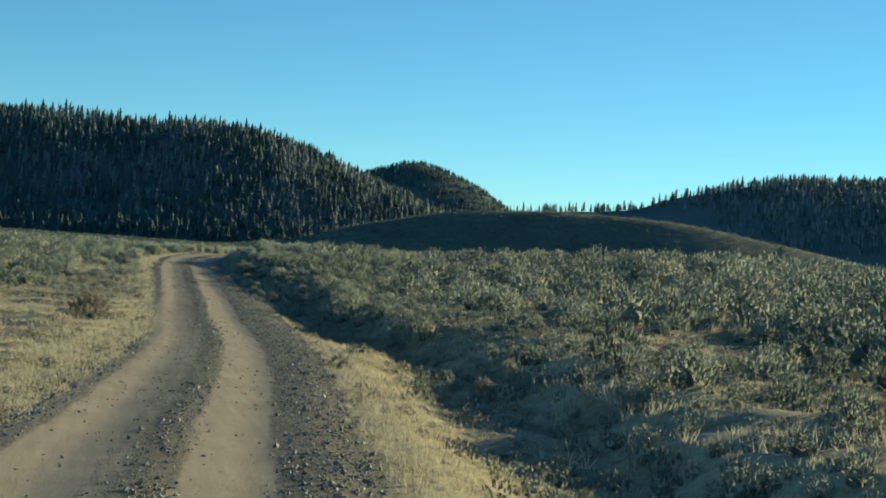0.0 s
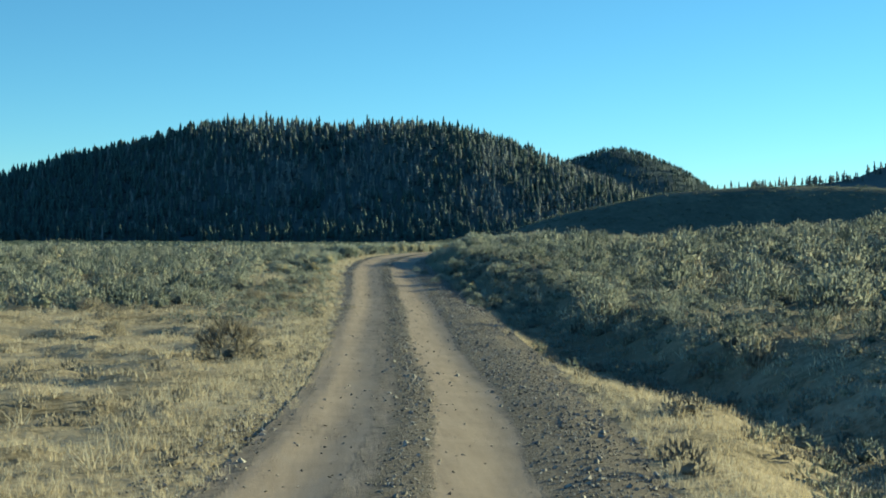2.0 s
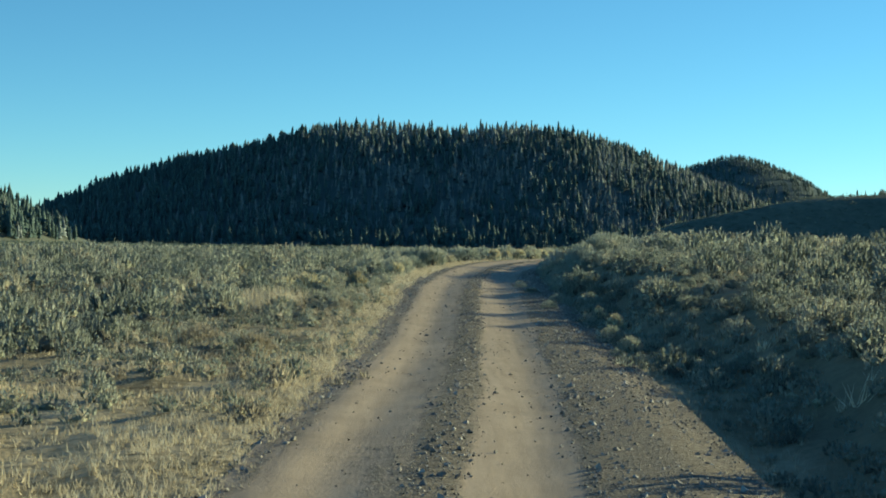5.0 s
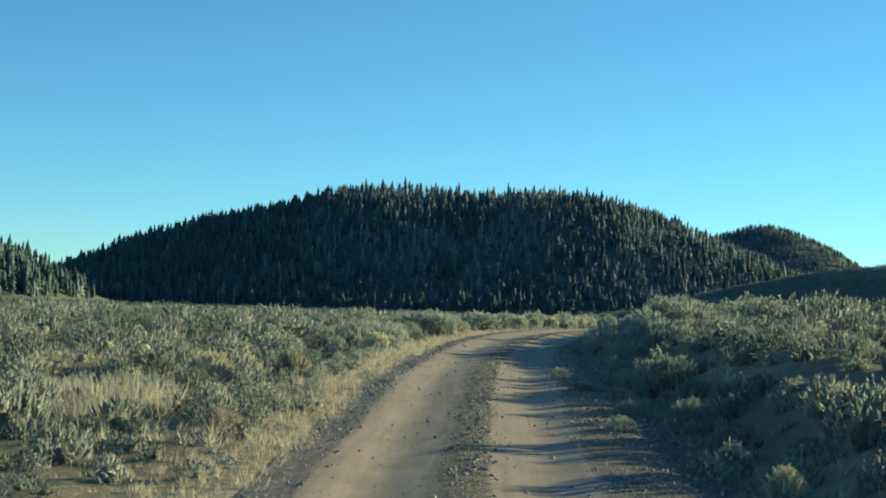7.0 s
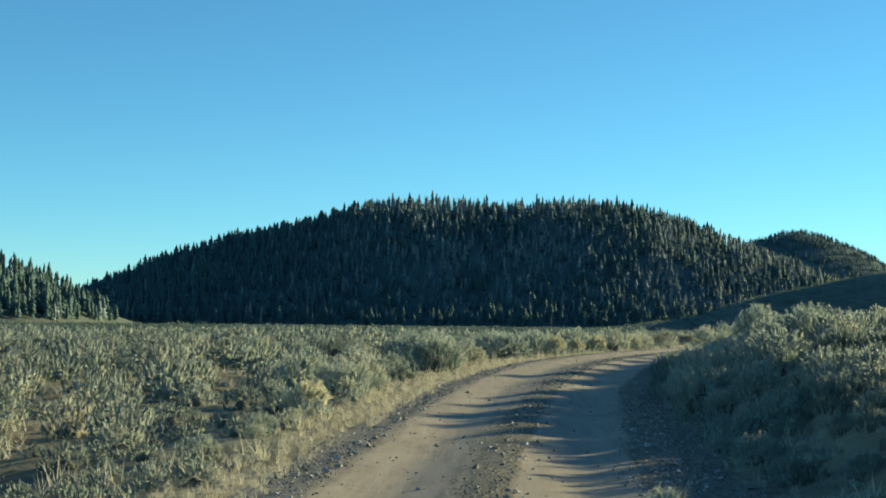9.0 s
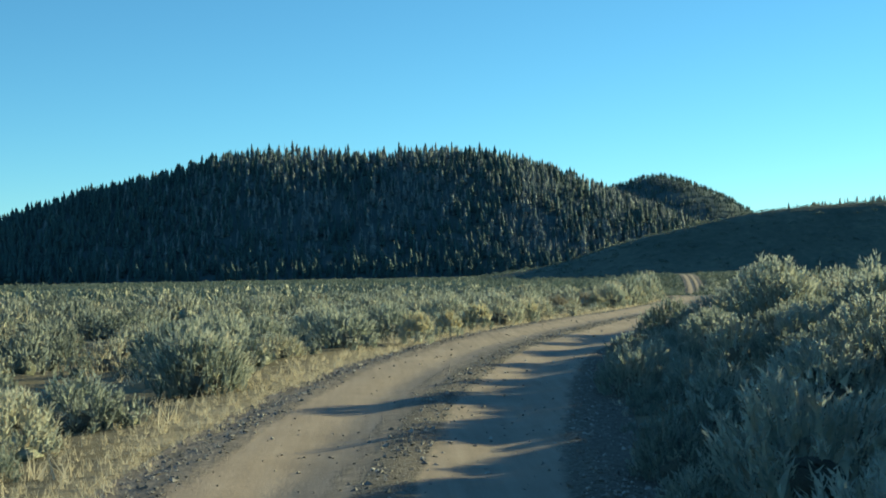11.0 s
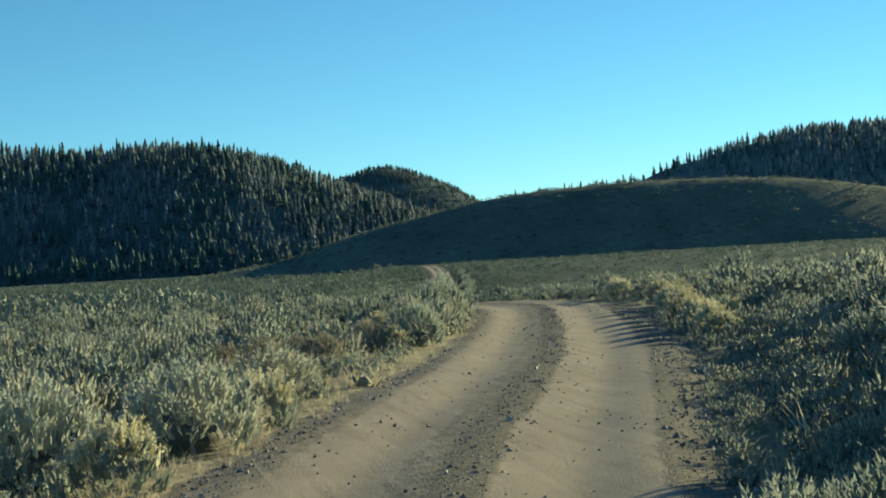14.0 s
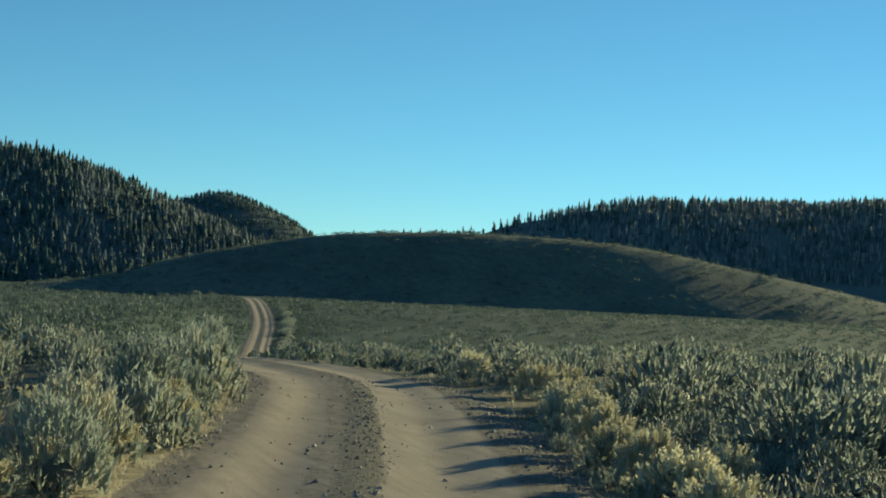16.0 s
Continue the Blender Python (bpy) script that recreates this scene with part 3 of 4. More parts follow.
def sage_proto(r, sprigs, per, width, length, tall=0.6, sides=7, spread=0.075, mass=0.55):
    """A sagebrush one metre across: upright leafy sprigs over an inner mass that stands for twigs and shade. Returns
    leaves and inner mass.
    """
    k = np.arange(sprigs)
    low = k % 5 > 2
    q = np.where(low, r.uniform(0.36, 0.47, sprigs), 0.43 * np.sqrt((k + 0.5) / sprigs))
    a = 2.4 * k + r.uniform(-0.5, 0.5, sprigs)
    out = np.stack([np.cos(a), np.sin(a), 0 * a], -1)
    crown = tall * np.sqrt(1 - 0.82 * (q / 0.5) ** 2) * r.uniform(0.82, 1.12, sprigs)
    tip = out * q[:, None] + np.stack([0 * a, 0 * a, np.where(low, tall * r.uniform(0.2, 0.6, sprigs), crown)], -1)
    axis = out * (0.5 * q / 0.43)[:, None] + (0, 0, 1) + r.normal(0, 0.13, (sprigs, 3))
    axis /= np.linalg.norm(axis, axis=1)[:, None]
    reach = tall * r.uniform(0.22, 0.38, sprigs)
    # a plume of close leaves along each sprig
    turn = r.uniform(0, 6.28, sprigs)[:, None] + np.arange(3)[None] * 2.094
    fat = spread * r.uniform(0.45, 0.9, (sprigs, 3))
    ring = (tip - axis * (0.9 * reach)[:, None])[:, None] + np.stack([np.cos(turn) * fat, np.sin(turn) * fat, r.normal(0, 0.03, turn.shape)], -1)
    sv = np.concatenate([ring, tip[:, None]], 1)
    sf = (np.array([(3, 0, 1), (3, 1, 2), (3, 2, 0)])[None] + 4 * k[:, None, None]).reshape(-1, 3)
    n = sprigs * per
    p = np.repeat(k, per)
    along = r.uniform(0, 1, n) ** 0.75
    t = r.uniform(0, 2 * math.pi, n)
    side = np.stack([np.cos(t), np.sin(t), r.uniform(-0.1, 0.35, n)], -1)
    rad = (spread * (1 - along) ** 0.55 + 0.01) * r.uniform(0.5, 1.1, n)
    at = tip[p] + axis[p] * ((along - 1) * reach[p])[:, None] + side * rad[:, None]
    at[:, 2] = np.maximum(at[:, 2], 0.01)
    way = axis[p] * 0.85 + side * 0.5 + r.normal(0, 0.18, (n, 3))
    way *= (length * r.uniform(0.6, 1.4, n) / np.linalg.norm(way, axis=1))[:, None]
    flat = np.cross(side, way) + r.normal(0, 0.25 * length, (n, 3))
    flat *= (width / np.linalg.norm(flat, axis=1))[:, None]
    v = np.concatenate([sv.reshape(-1, 3), np.stack([at - flat, at + flat, at + way], 1).reshape(-1, 3)])
    f = np.concatenate([sf, 4 * sprigs + np.arange(3 * n).reshape(n, 3)])
    cv, cf, n = [(0, 0, tall * 0.7)], [], sides
    for g, (rad, high) in enumerate(((0.14, 0.68), (0.27, 0.55), (0.36, 0.32), (0.30, 0.0), (0.2, -0.2))):
        for k in range(n):
            a = 2 * math.pi * (k + 0.5 * (g % 2) + r.uniform(-0.2, 0.2)) / n
            q = rad * r.uniform(0.85, 1.1)
            cv.append((q * math.cos(a), q * math.sin(a), tall * high * r.uniform(0.85, 1.1)))
    for k in range(n):
        e = (k + 1) % n
        cf.append((0, 1 + k, 1 + e))
        for g in range(4):
            p = 1 + g * n
            cf += [(p + k, p + n + k, p + n + e), (p + k, p + n + e, p + e)]
    return (v, f), (np.array(cv) * (mass, mass, mass * 1.05), np.array(cf))


bush_r = np.random.default_rng(5)
NEAR_SAGE = [sage_proto(bush_r, 130, 13, 0.0085, 0.044, spread=0.034) for _ in range(9)]
FIELD_SAGE = [sage_proto(bush_r, 88, 3, 0.012, 0.052, spread=0.038) for _ in range(12)]
MID_SAGE = [sage_proto(bush_r, 60, 1, 0.014, 0.065, sides=5, spread=0.048) for _ in range(12)]
LITE_SAGE = [sage_proto(bush_r, 32, 1, 0.016, 0.08, sides=4, spread=0.064) for _ in range(10)]


def far_bush(r):
    """A small low bush one metre across: leafy sprigs over a few lying branches."""
    parts = []
    for count, width, low, high in ((17, 0.06, 0.12, 0.26), (4, 0.10, 0.03, 0.08)):
        v, f = [], []
        for _ in range(count):
            a, q = r.uniform(0, 2 * math.pi), math.sqrt(r.uniform(0, 1)) * 0.55
            px, py, t = q * math.cos(a), q * math.sin(a), r.uniform(0, math.pi)
            wx, wy, b = width * math.cos(t), width * math.sin(t), len(v)
            z = (0.40 - 0.9 * q * q) * r.uniform(0.3, 1) - 0.05
            v += [(px - wx, py - wy, z), (px + wx, py + wy, z), (px + r.normal(0, 0.09), py + r.normal(0, 0.09), z + r.uniform(low, high))]
            f.append((b, b + 1, b + 2))
        parts.append((np.array(v), np.array(f)))
    return parts


FAR_SAGE = [far_bush(bush_r) for _ in range(10)]
RABBIT_SPOTS = [
    (-1.9, 61.4, 1.0, 0.8), (-1.8, 64, 0.95, 0.75), (-0.6, 61.7, 0.75, 0.75), (0.0, 73.6, 0.85, 0.8), (-3.5, 69.3, 1.05, 0.85), (5.3, 50.1, 0.5, 0.55), (5.2, 52.2, 0.45, 0.5),
    (16.1, 115.2, 0.95, 0.85), (15.7, 113.9, 0.9, 0.8), (16.6, 116.7, 0.9, 0.85), (16.9, 118.0, 0.8, 0.8), (17.5, 119.6, 0.95, 0.85), (15.4, 112.8, 0.7, 0.65), (16.9, 115.9, 0.75, 0.75), (18.3, 121.6, 0.9, 0.85), (18.7, 123.4, 0.8, 0.8), (19.5, 124.9, 1.0, 0.9), (20.3, 126.7, 1.05, 0.95), (21.0, 125.8, 1.0, 0.95), (20.7, 129.0, 1.1, 0.95), (20.7, 132.3, 1.1, 0.95),
    (14.6, 128.5, 1.0, 1.05), (15.5, 134.6, 1.0, 1.0), (12.9, 121.9, 0.9, 0.85), (11.4, 121.3, 0.95, 0.9), (11.8, 122.7, 0.9, 0.85), (11.9, 118.8, 0.75, 0.65), (13.2, 124.4, 1.0, 1.0), (4.2, 96.2, 0.85, 0.9), (4.9, 98.6, 0.7, 0.75), (5.7, 101.8, 0.85, 0.85), (7.2, 105.6, 0.85, 0.85), (10.6, 116.0, 0.7, 0.6), (11.2, 117.2, 0.65, 0.55),
]

DRY_SPOTS = [
    (-1.35, 23.5, 1.25, 0.95), (-3.2, 6.2, 0.8, 0.65), (-4.6, 31.9, 0.6, 0.5), (-1.1, 44.3, 0.8, 0.5), (-2.2, 45.8, 0.9, 0.55), (-6.5, 40, 0.9, 0.6), (-0.4, 53.6, 0.6, 0.5), (5.9, 8.4, 0.5, 0.6), (6.8, 10.2, 0.4, 0.6),
    (11.0, 118.3, 0.8, 0.6), (10.3, 116.6, 0.9, 0.65), (9.6, 115.4, 0.85, 0.6), (9.0, 113.8, 0.9, 0.65), (8.2, 112.6, 0.8, 0.6), (9.9, 118.2, 0.95, 0.75), (9.0, 116.6, 0.9, 0.7), (8.2, 115.0, 0.9, 0.75), (10.8, 119.6, 0.8, 0.7), (7.4, 113.6, 0.9, 0.7), (7.4, 111.4, 0.8, 0.6),
]


def sage_chance(x, y):
    """How thickly sagebrush grows at a place."""
    u = beside(x, y)
    low = (1 - 0.6 * smooth(-7, -4, u) * (1 - smooth(51, 62.7, y)))
    left = low * smooth(-2.7 - 0.55 * smooth(65, 73.3, y) * (1 - smooth(93.3, 99.3, y)) + 0.35 * smooth(95.3, 103.3, y), -3.5 + 0.6 * smooth(95.3, 103.3, y), u + 0.5 * waves(x, y, 61, 6)) * smooth(39.4, 45.2, y + 2.5 * waves(x, y, 62, 9))
    edge = 2.55 - 0.3 * smooth(58, 66, y) + 2.6 * (1 - smooth(14, 36, y)) + 1.3 * smooth(93, 101, y) * (1 - smooth(118, 126, y))
    right = smooth(edge, edge + 0.7, u + 0.35 * waves(x, y, 63, 5))
    bare = (1 - smooth(11, 14, u + waves(x, y, 64, 7))) * smooth(-9, -4, y) * (1 - smooth(14, 19.6, y))
    right = right * (1 - 0.3 * bare)
    # a grassy spot above the ditch
    right = right * (1 - 0.9 * np.exp(-(((x - 8.4) / 2.6) ** 2) - ((y - 24.9) / 3.2) ** 2))
    left = left * (1 - 0.22 * smooth(55.7, 72.3, y) * (1 - smooth(132.3, 142.3, y)))
    return np.where(u < 0, left, right) * (0.62 + 0.38 * smooth(-0.5, 0.1, waves(x, y, 65, 11)))


def wedge(x, y):
    """The land ahead, between the left hill and the ridge."""
    a = np.arctan2(x - 0.0, y + 30)
    return (a > radians(-21)) & (a < radians(42))


def brush_size(x, y, n):
    return (1 + 0.4 * (beside(x, y) < 0) * smooth(99.3, 105.3, y) * (1 - smooth(129.3, 135.3, y)) * smooth(-9, -5, beside(x, y)) + 0.25 * smooth(93.3, 103.3, y) * (1 - smooth(127.3, 137.3, y)) - 0.28 * smooth(-9, -5, beside(x, y)) * (beside(x, y) < 0) * (1 - smooth(69.3, 83.3, y)) - 0.3 * (beside(x, y) > 0) * (1 - smooth(18.5, 32.4, y)) * (1 - smooth(9, 14, beside(x, y)))) * rng.choice([0.5, 0.75, 1.05, 1.4], n, p=[0.25, 0.3, 0.25, 0.2]) * rng.uniform(0.85, 1.2, n) * (1 + 0.22 * waves(x, y, 66, 14)) * np.where(beside(x, y) > 0, 1.1 - (0.34 - 0.22 * smooth(64, 74, y)) * (1 - smooth(5.5, 8.0, beside(x, y))), 0.95)


x, y = places(-40, 62, -14, 157.3, 1.28, lambda x, y: sage_chance(x, y) * wedge(x, y))
# the shaded bank on the right is grown over more closely
x2, y2 = places(3, 20, 41.7, 107.3, 0.66, lambda x, y: (beside(x, y) > 2.5 - 0.3 * smooth(58, 66, y) + 0.3 * waves(x, y, 67, 3)) * (beside(x, y) < 8.5) * 0.9 * (1 - smooth(92, 99, y)))
x3, y3 = places(6, 26, 91.3, 124, 0.78, lambda x, y: (beside(x, y) > 3.9 + 0.4 * waves(x, y, 67, 3)) * (beside(x, y) < 10) * 0.9)
size = np.r_[brush_size(x, y, len(x)), brush_size(x2, y2, len(x2)) * (0.58 + 0.14 * smooth(64, 74, y2)), brush_size(x3, y3, len(x3)) * 0.72]
x, y = np.r_[x, x2, x3], np.r_[y, y2, y3]
free = np.min([np.hypot(x - sx, y - sy) for sx, sy, _, _ in RABBIT_SPOTS + DRY_SPOTS[9:]], 0) > 0.7
x, y, size = x[free], y[free], size[free]
u = np.abs(beside(x, y))
size = size * (1 - 0.08 * (beside(x, y) > 0) * smooth(39.4, 48.7, y) * (1 - smooth(91.3, 99.3, y)) * (1 - smooth(6, 9, beside(x, y))))
size = np.minimum(size * (1 + 0.18 * (beside(x, y) < -3) * smooth(77.3, 97.3, y)), 1.45)
order = np.argsort(u + 0.22 * np.abs(y - 88) ** 0.8)
close = order[:290]
rest = order[290:]
sage_things = []
for k, (leaf, core) in enumerate(NEAR_SAGE):
    top = new("sagebrush")
    part("foliage", tri_mesh("foliage", *leaf, SAGE), top)
    part("inner_brush", tri_mesh("inner_brush", *core, SHADED_TWIG, True), top, "inner twigs, coloured dark for the shade inside")
    tagged(top, "grey-green sagebrush with upright leafy twigs on dry soil", "sagebrush", "sagebrush along the road")
    sage_things.append(top)
for n, i in enumerate(close):
    k = n % len(sage_things)
    m = pose(float(x[i]), float(y[i]), float(ground_z(x[i], y[i])) - 0.03, 0, 0, float(rng.uniform(0, 360)))
    ob = sage_things[k] if n < len(sage_things) else copy_thing(sage_things[k], m)
    ob.matrix_basis = m
    s = float(size[i])
    ob.scale = (s * 1.05, s * 1.05, s * float(rng.uniform(0.8, 1.1)))


def brush_field(name, x, y, size, protos, label, inner=None, lie=ground_z):
    w = np.stack([x, y, lie(x, y) - 0.03], -1)
    turn, tall = rng.uniform(0, 6.28, len(x)), rng.uniform(0.75, 1.1, len(x))
    state = rng.bit_generator.state
    v, f, q = scatter([p[0] for p in protos], w, size, turn, tall, True)
    rng.bit_generator.state = state
    cv, cf, cq = scatter([p[1] for p in protos], w, size, turn, tall, True)
    which = np.r_[np.zeros(len(f)), np.ones(len(cf))]
    # unless one colour is given, the inner mass is darker, as shade inside
    me = tri_mesh(name, np.concatenate([v, cv]), np.concatenate([f, cf + len(v)]), inner or SAGE, True, (("plant", np.r_[q, cq]),), inner or (SHADED_TWIG if protos is FIELD_SAGE else SAGE_SHADED), which)
    tagged(new(name, me), label, "sagebrush", kind="stuff")


reach = np.hypot(np.maximum(0, u[rest] - 10 * smooth(95.3, 108, y[rest]) - 6 * (1 - smooth(10, 40, y[rest]))), 0.3 * np.maximum(0, y[rest] - 125))
for name, lo, hi, protos, grow, label in (
    ("sagebrush_verge", 0, 7.5, FIELD_SAGE, 1.0, "grey-green sagebrush crowding the roadside"),
    ("sagebrush_field", 7.5, 24, MID_SAGE, 1.05, "dense grey-green sagebrush covering the plain"),
    ("sagebrush_stand", 24, 999, LITE_SAGE, 1.12, "grey-green sagebrush spreading over the plain"),
):
    some = rest[(reach >= lo) & (reach < hi)]
    brush_field(name, x[some], y[some], size[some] * grow * rng.uniform(0.85, 1.25, len(some)), protos, label)
x, y = places(-44, 14, 155.3, 257.3, 2.0, lambda x, y: wedge(x, y) * 0.8 * (beside(x, y) < -5))
brush_field("plain_sagebrush", x, y, rng.uniform(1.1, 2.2, len(x)), FAR_SAGE, "grey-green sagebrush mounds far over the plain", SAGE_SHADED)
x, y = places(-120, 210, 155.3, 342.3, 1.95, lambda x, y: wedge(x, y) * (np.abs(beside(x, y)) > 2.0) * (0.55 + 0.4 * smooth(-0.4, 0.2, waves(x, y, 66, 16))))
brush_field("distant_sagebrush", x, y, rng.uniform(0.7, 1.5, len(x)), FAR_SAGE, "distant low sagebrush on the plain", DIM_SAGE)
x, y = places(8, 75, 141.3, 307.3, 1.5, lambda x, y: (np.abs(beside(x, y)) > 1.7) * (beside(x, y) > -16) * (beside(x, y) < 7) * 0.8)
brush_field("hollow_sagebrush", x, y, rng.uniform(0.7, 1.5, len(x)), FAR_SAGE, "low sagebrush lining the road through the hollow", DIM_SAGE)
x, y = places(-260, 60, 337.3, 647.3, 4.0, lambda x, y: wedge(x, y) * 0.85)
brush_field("farthest_sagebrush", x, y, rng.uniform(1.2, 2.4, len(x)), FAR_SAGE, "far sagebrush before the forest edge", DIM_SAGE)
x, y = places(-6, 18, 35.9, 133.3, 0.5, lambda x, y: (beside(x, y) < -2.3 - 0.75 * smooth(62.7, 71.3, y) * (1 - smooth(103.3, 111.3, y)) + 0.3 * waves(x, y, 69, 3)) * (beside(x, y) > -6.5 + 2.4 * smooth(67.3, 77.3, y)) * (0.55 - 0.15 * smooth(67.3, 77.3, y)))
brush_field("verge_plants", x, y, rng.uniform(0.2, 0.5, len(x)) * (1 + 0.45 * smooth(67.3, 82.3, y)), LITE_SAGE, "low brownish plants in the short verge grass")
x, y = places(2, 12, -12, 44.1, 0.55, lambda x, y: (beside(x, y) > 3.6 - 0.8 * smooth(14, 26, y) + 0.4 * waves(x, y, 69, 3)) * (beside(x, y) < 8.5) * 0.75)
brush_field("ditch_plants", x, y, rng.uniform(0.22, 0.55, len(x)), LITE_SAGE, "low sage plants on the side of the ditch")
x, y = places(2, 22, 41.7, 126, 0.34, lambda x, y: (beside(x, y) > 2.05 + 0.15 * waves(x, y, 68, 2)) * (beside(x, y) < 3.0 + 1.6 * smooth(89.3, 97.3, y)) * (0.5 + 0.35 * smooth(92, 100, y)))
brush_field("bank_foot_plants", x, y, rng.uniform(0.18, 0.42, len(x)) * (1 + 0.7 * smooth(92, 100, y) * smooth(2.3, 3.2, beside(x, y))), LITE_SAGE, "small sage plants at the foot of the bank")

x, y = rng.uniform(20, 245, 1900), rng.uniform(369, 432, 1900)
brush_field("knoll_sagebrush", x, y, rng.uniform(0.8, 2.0, len(x)), FAR_SAGE, "low brush dotting the round knoll", DIM_SAGE, KNOLL)

# ---- grass ----


def tuft(r, n, h, spread, width):
    v, f = [], []
    for _ in range(n):
        a, q = r.uniform(0, 2 * math.pi), abs(r.normal(0, spread))
        bx, by = q * math.cos(a), q * math.sin(a)
        t, lean = r.uniform(0, math.pi), r.normal(0, 0.35, 2) * h
        wx, wy, b = math.cos(t) * width, math.sin(t) * width, len(v)
        v += [(bx - wx, by - wy, -0.01), (bx + wx, by + wy, -0.01), (bx + lean[0], by + lean[1], h * r.uniform(0.5, 1.1))]
        f.append((b, b + 1, b + 2))
    return np.array(v), np.array(f)


TUFTS = [tuft(bush_r, 12, 0.22, 0.06, 0.006) for _ in range(6)]
LOW_TUFTS = [tuft(bush_r, 11, 0.085, 0.12, 0.009) for _ in range(6)]


def verge_chance(x, y):
    u = np.abs(beside(x, y))
    e = np.where(beside(x, y) < 0, 1.5 + 0.4 * smooth(18.5, 44.1, y), 1.95) + 0.22 * waves(x, y, 71, 1.8)
    side = np.where(beside(x, y) > 0, 1 - 0.75 * smooth(35.9, 46.4, y), 1 - 0.5 * smooth(99.3, 112.3, y))
    return smooth(e, e + 0.15, u) * (1 - smooth(2.8, 3.8, u + 0.5 * waves(x, y, 72, 4))) * side


def meadow_chance(x, y):
    u = beside(x, y)
    left = (u < -1.65) * (1 - smooth(38.2, 46.4, y + 3 * waves(x, y, 22, 9)))
    right = (u > 2.2) * (1 - smooth(20.8, 30.1, y)) * (1 - smooth(11, 14, u))
    thin = 0.45 * (u < -1.9) * (u > -7.5) * (1 - smooth(55.7, 65, y))
    return np.maximum(np.maximum(left, thin), right) * (0.3 + 0.7 * smooth(-0.3, 0.4, waves(x, y, 73, 2.2)))


x, y = places(-6, 26, -14, 145.3, 0.2, verge_chance)
v, f = scatter(TUFTS, np.stack([x, y, ground_z(x, y)], -1), rng.uniform(0.28, 0.65, len(x)), rng.uniform(0, 6.28, len(x)))
tagged(new("verge_grass", tri_mesh("verge_grass", v, f, GRASS)), "dry golden grass along both edges of the road", "grass", kind="stuff")
x, y = places(-20, 14, -14, 65, 0.2, meadow_chance)
v, f = scatter(LOW_TUFTS, np.stack([x, y, ground_z(x, y)], -1), rng.uniform(0.5, 1.1, len(x)) * (1 + 0.5 * waves(x, y, 75, 3)), rng.uniform(0, 6.28, len(x)))
tagged(new("meadow_grass", tri_mesh("meadow_grass", v, f, GRASS)), "short dry straw-coloured meadow grass", "grass", kind="stuff")

x, y = places(-22, 12, -13, 46.4, 0.6, lambda x, y: meadow_chance(x, y) * smooth(-0.1, 0.35, waves(x, y, 76, 4.5)) * 0.8)
brush_field("meadow_weeds", x, y, rng.uniform(0.2, 0.5, len(x)), LITE_SAGE, "low grey-brown weeds in the meadow", GREYBRUSH)
x, y = places(-25, 40, -12, 127.3, 0.62, lambda x, y: (np.abs(beside(x, y)) > 2.6 + 1.6 * (beside(x, y) > 0) * (y < 37)) * smooth(-0.2, 0.5, waves(x, y, 74, 6)) * 0.8 * (1 - 0.75 * (beside(x, y) < 0) * (1 - smooth(37.1, 44.1, y))))
v, f = scatter(TUFTS, np.stack([x, y, ground_z(x, y)], -1), rng.uniform(0.7, 1.5, len(x)), rng.uniform(0, 6.28, len(x)))
tagged(new("bunchgrass", tri_mesh("bunchgrass", v, f, GRASS)), "pale dry bunchgrass between the sagebrush", "grass", kind="stuff")

# golden tall grass among the brush on the left
n = 300
a, q = rng.uniform(0, 6.28, n), np.sqrt(rng.uniform(0, 1, n))
spot = rng.integers(0, 3, n)
x = np.array([-3.6, -2.4, -5.4])[spot] + np.array([1.3, 0.8, 1.1])[spot] * q * np.cos(a)
y = np.array([60.5, 57.0, 64.0])[spot] + np.array([1.6, 1.2, 1.5])[spot] * q * np.sin(a)
v, f = scatter(TUFTS, np.stack([x, y, ground_z(x, y)], -1), rng.uniform(1.3, 2.2, n), rng.uniform(0, 6.28, n))
tagged(new("tall_grass", tri_mesh("tall_grass", v, f, GRASS)), "tall golden dry grass in clumps among the sagebrush", "grass", kind="stuff")

# ---- gravel ----


def pebble(r):
    """A broken stone one metre across, with six corners."""
    v = np.array([(1, 0, 0), (0, 1, 0), (-1, 0, 0), (0, -1, 0), (0, 0, 1), (0, 0, -1)], float) * 0.55
    v += r.normal(0, 0.15, v.shape)
    v[:, 2] *= 0.75
    f = [(0, 1, 4), (1, 2, 4), (2, 3, 4), (3, 0, 4), (1, 0, 5), (2, 1, 5), (3, 2, 5), (0, 3, 5)]
    return v, np.array(f)


PEBBLES = [pebble(bush_r) for _ in range(10)]


def on_road(y, u):
    c, slope = road_x(y), road_x(y + 0.5) - road_x(y - 0.5)
    k = 1 / np.sqrt(1 + slope**2)
    return c + u * k, y - u * k * slope


count = 48000
gy = -12 + 147 * rng.uniform(0, 1, count * 3) ** 1.1
gu = rng.uniform(-2.15, 2.2, count * 3)
w = smooth(60, 95, gy)
gv = gu - tracks(gy)
strip = np.exp(-(((gv - 0.02) / 0.2) ** 2)) + 1.2 * smooth(0.95 + 0.45 * w, 1.4 + 0.5 * w, gv) + 0.9 * smooth(-1.3 - 0.3 * w, -1.55 - 0.3 * w, gv) + 0.04
strip = strip * (1 - 0.3 * smooth(87.3, 102.3, gy))
ok = rng.uniform(0, 1, count * 3) < strip
gy, gu = gy[ok][:count], gu[ok][:count]
px, py = on_road(gy, gu)
size = np.clip(rng.lognormal(math.log(0.0215), 0.45, len(gy)), 0.012, 0.075)
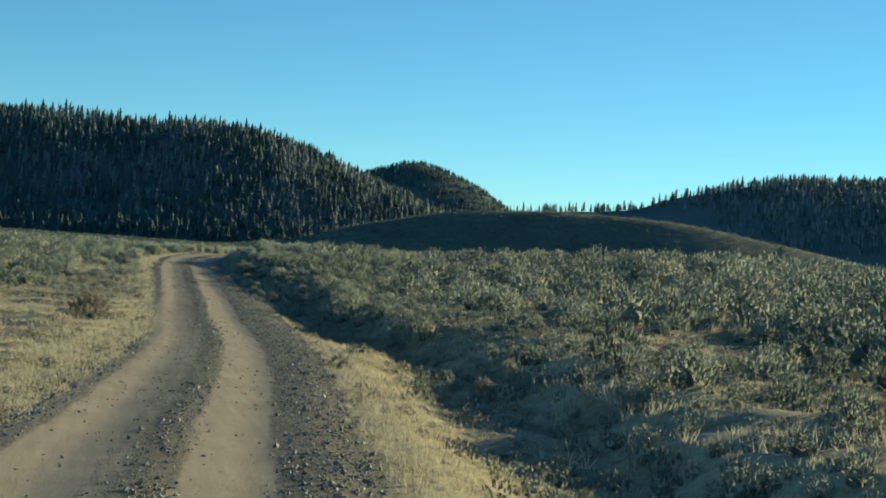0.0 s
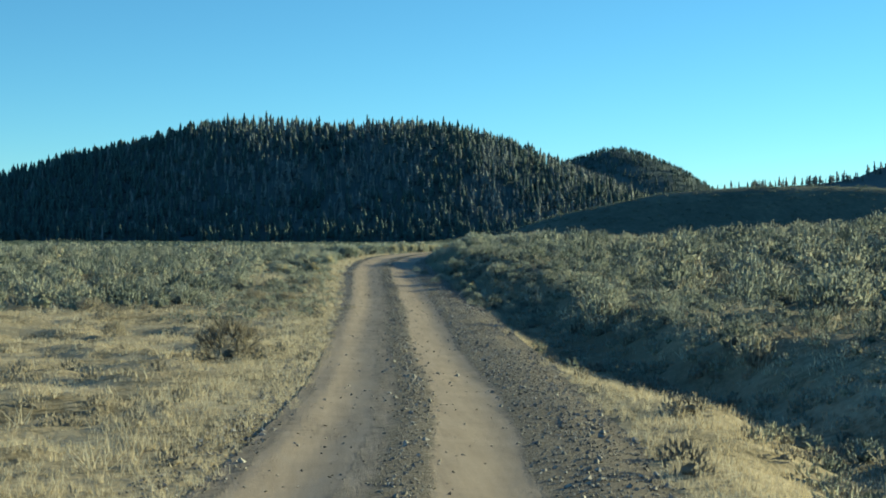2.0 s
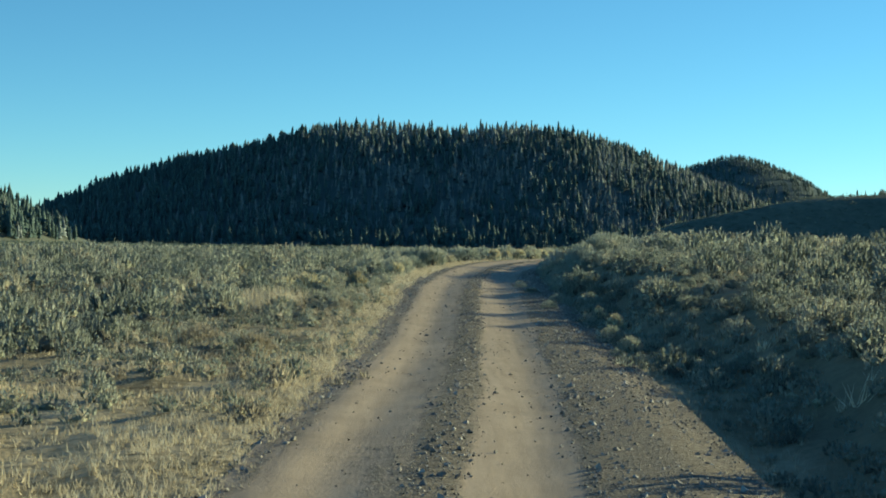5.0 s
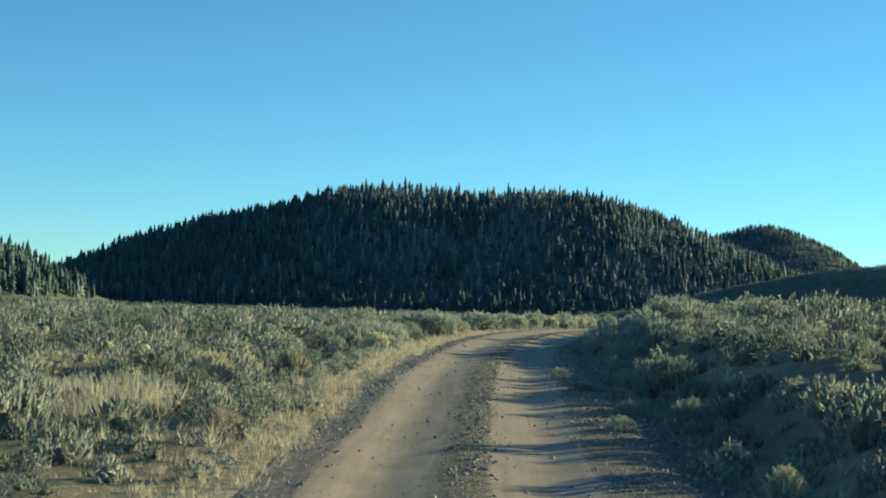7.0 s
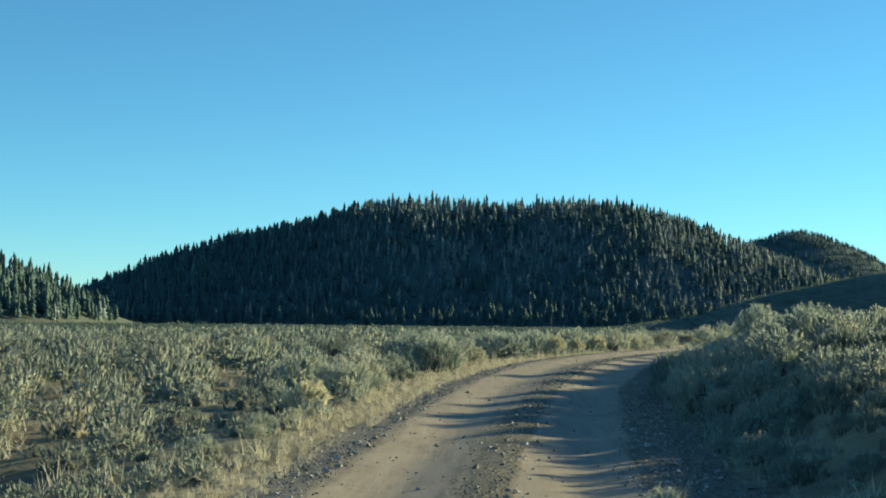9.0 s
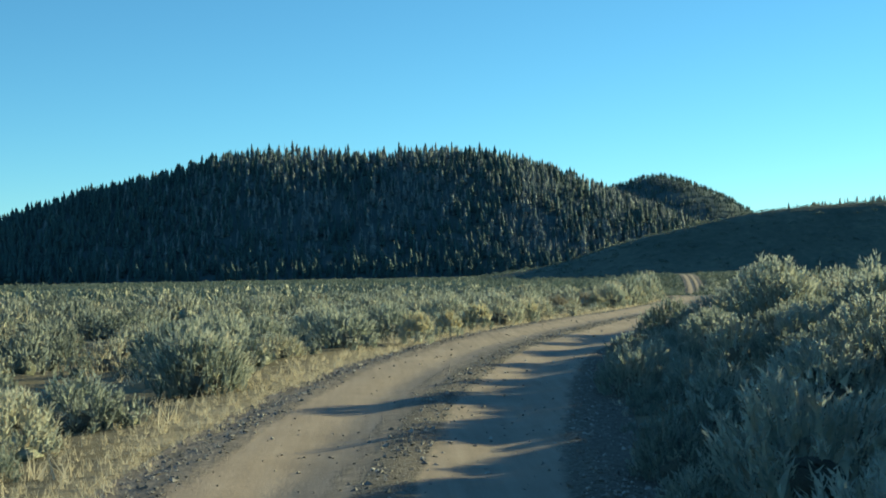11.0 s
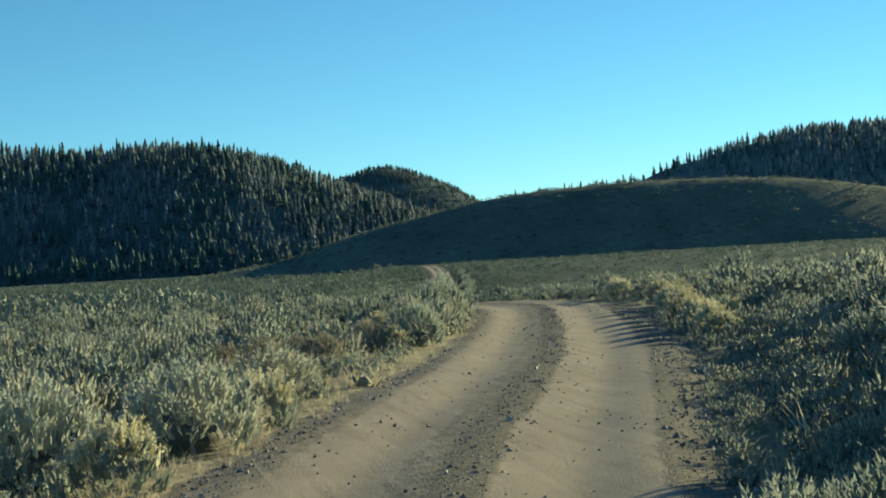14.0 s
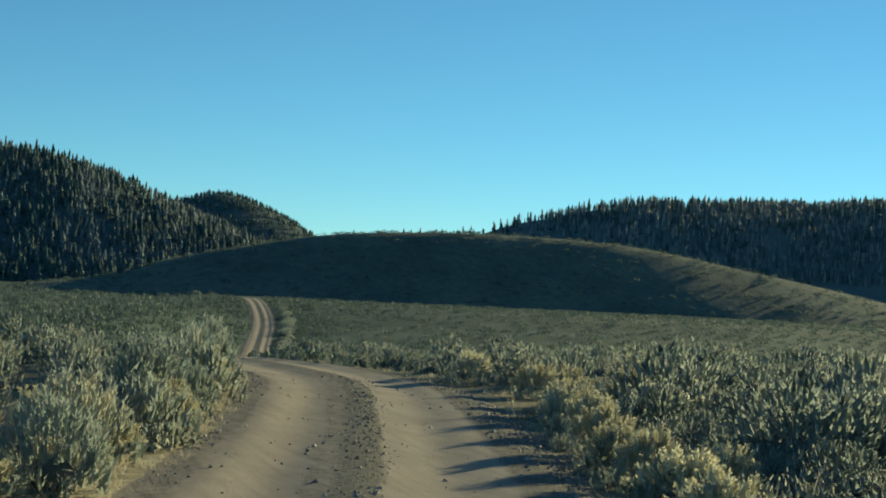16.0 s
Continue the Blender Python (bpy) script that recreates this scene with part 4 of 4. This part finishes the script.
v, f = scatter(PEBBLES, np.stack([px, py, road_height(gu, gy) + size * 0.12], -1), size, rng.uniform(0, 6.28, len(gy)))
tagged(new("gravel", tri_mesh("gravel", v, f, STONE)), "loose grey broken gravel along the road", "gravel", kind="stuff")

# ---- single plants and stones by the road ----


def rabbitbrush(r):
    """A low shrub with a flat crown of dry yellow flower heads."""
    top = new("rabbitbrush")
    (v, f), _ = sage_proto(r, 50, 26, 0.006, 0.06, tall=0.66)
    part("foliage", tri_mesh("foliage", v, f, SAGE), top)
    (v, f), _ = sage_proto(r, 80, 26, 0.009, 0.03, tall=0.74, spread=0.055)
    keep = v[f].mean(1)[:, 2] > 0.34
    part("flower_crown", tri_mesh("flower_crown", v, f[keep], RABBIT), top, "dry yellow seed heads")
    return tagged(top, "rabbitbrush with dry pale yellow flower heads beside the road", "shrub", "rabbitbrush by the road")


def grey_shrub(r):
    top = new("dry_shrub")
    (v, f), (cv, cf) = sage_proto(r, 70, 40, 0.005, 0.09, tall=0.75, spread=0.03)
    part("twig_crown", tri_mesh("twig_crown", v, f, GREYBRUSH), top)
    part("woody_core", tri_mesh("woody_core", cv * 0.55, cf, SHADED_TWIG), top, "woody core, coloured dark for the shade inside")
    return tagged(top, "leafless grey-brown shrub standing in dry grass", "shrub", "dry shrubs")


def put_all(sources, spots):
    for n, (px, py, sx, sz) in enumerate(spots):
        src = sources[n % len(sources)]
        m = pose(px, py, float(ground_z(px, py)) - 0.03, 0, 0, 67 * n)
        ob = src if n < len(sources) else copy_thing(src, m)
        ob.matrix_basis = m
        ob.scale = (sx, sx, sz)


put_all([rabbitbrush(bush_r) for _ in range(3)], RABBIT_SPOTS)
put_all([grey_shrub(bush_r) for _ in range(2)], DRY_SPOTS)
# tall brush added where the road climbs again, for its gully's dark side
for n in range(18):
    sy = 229.3 + 3.1 * n
    px, py = on_road(np.float64(sy), np.float64(2.35 + 0.3 * (n % 3)))
    ob = copy_thing(sage_things[n % 9], pose(float(px), float(py), float(ground_z(px, py)) - 0.05, 0, 0, 80 * n))
    ob.scale = (1.8, 1.8, 1.15) if 5 < n < 13 else (1.3, 1.3, 0.9)
# close row of high brush on the inside of the bend
for n in range(9):
    sy = 115.8 + 2.15 * n
    px, py = on_road(np.float64(sy), np.float64(-2.65 - 0.35 * (n % 2)))
    ob = copy_thing(sage_things[n * 4 % 9], pose(float(px), float(py), float(ground_z(px, py)) - 0.04, 0, 0, 70 * n))
    s = 1.05 + 0.25 * math.sin(2.7 * n)
    ob.scale = (s, s, s * (1.25 + 0.05 * n))
# small pale plants along the foot of the shaded bank
put_all([sage_things[0]], [(float(sage_things[0].location.x), float(sage_things[0].location.y), 0.9, 0.8)])
for n, (px, py) in enumerate([(4.05, 63.8), (4.2, 60.7), (4.3, 55.1), (4.6, 57.2), (5.0, 48), (5.1, 46.1), (5.95, 81.5), (6.4, 84.7), (9.0, 93.6), (10.6, 99.7)]):
    ob = copy_thing(sage_things[1 + n % 8], pose(px, py, float(ground_z(px, py)) - 0.03, 0, 0, 51 * n))
    ob.scale = (0.5, 0.5, 0.5)


def stone(r):
    v, f = pebble(r)
    bm = bmesh.new()
    for q in v:
        bm.verts.new(q)
    bm.verts.ensure_lookup_table()
    for t in f:
        bm.faces.new([bm.verts[int(k)] for k in t])
    bmesh.ops.bevel(bm, geom=bm.edges[:], offset=0.09, segments=1, affect="EDGES")
    me = bpy.data.meshes.new("stone")
    bm.to_mesh(me)
    bm.free()
    me.materials.append(STONE)
    return me


STONES = [stone(bush_r) for _ in range(6)]
for n in range(70):
    sy = float(rng.uniform(-10, 97))
    su = float(rng.choice([-1.75, 0.0, 1.65, 2.15]) + rng.normal(0, 0.16))
    px, py = on_road(np.float64(sy), np.float64(su))
    s = float(rng.uniform(0.045, 0.09))
    z = float(road_height(np.float64(su), np.float64(sy))) if abs(su) < 2.0 else float(ground_z(px, py))
    ob = new("stone", STONES[n % 6])
    ob.matrix_basis = pose(float(px), float(py), z + s * 0.12, 0, 0, float(rng.uniform(0, 360)))
    ob.scale = (s, s * 0.85, s * 0.8)
    tagged(ob, "loose grey broken stone lying on the gravel road", "stone", "stones on the road")
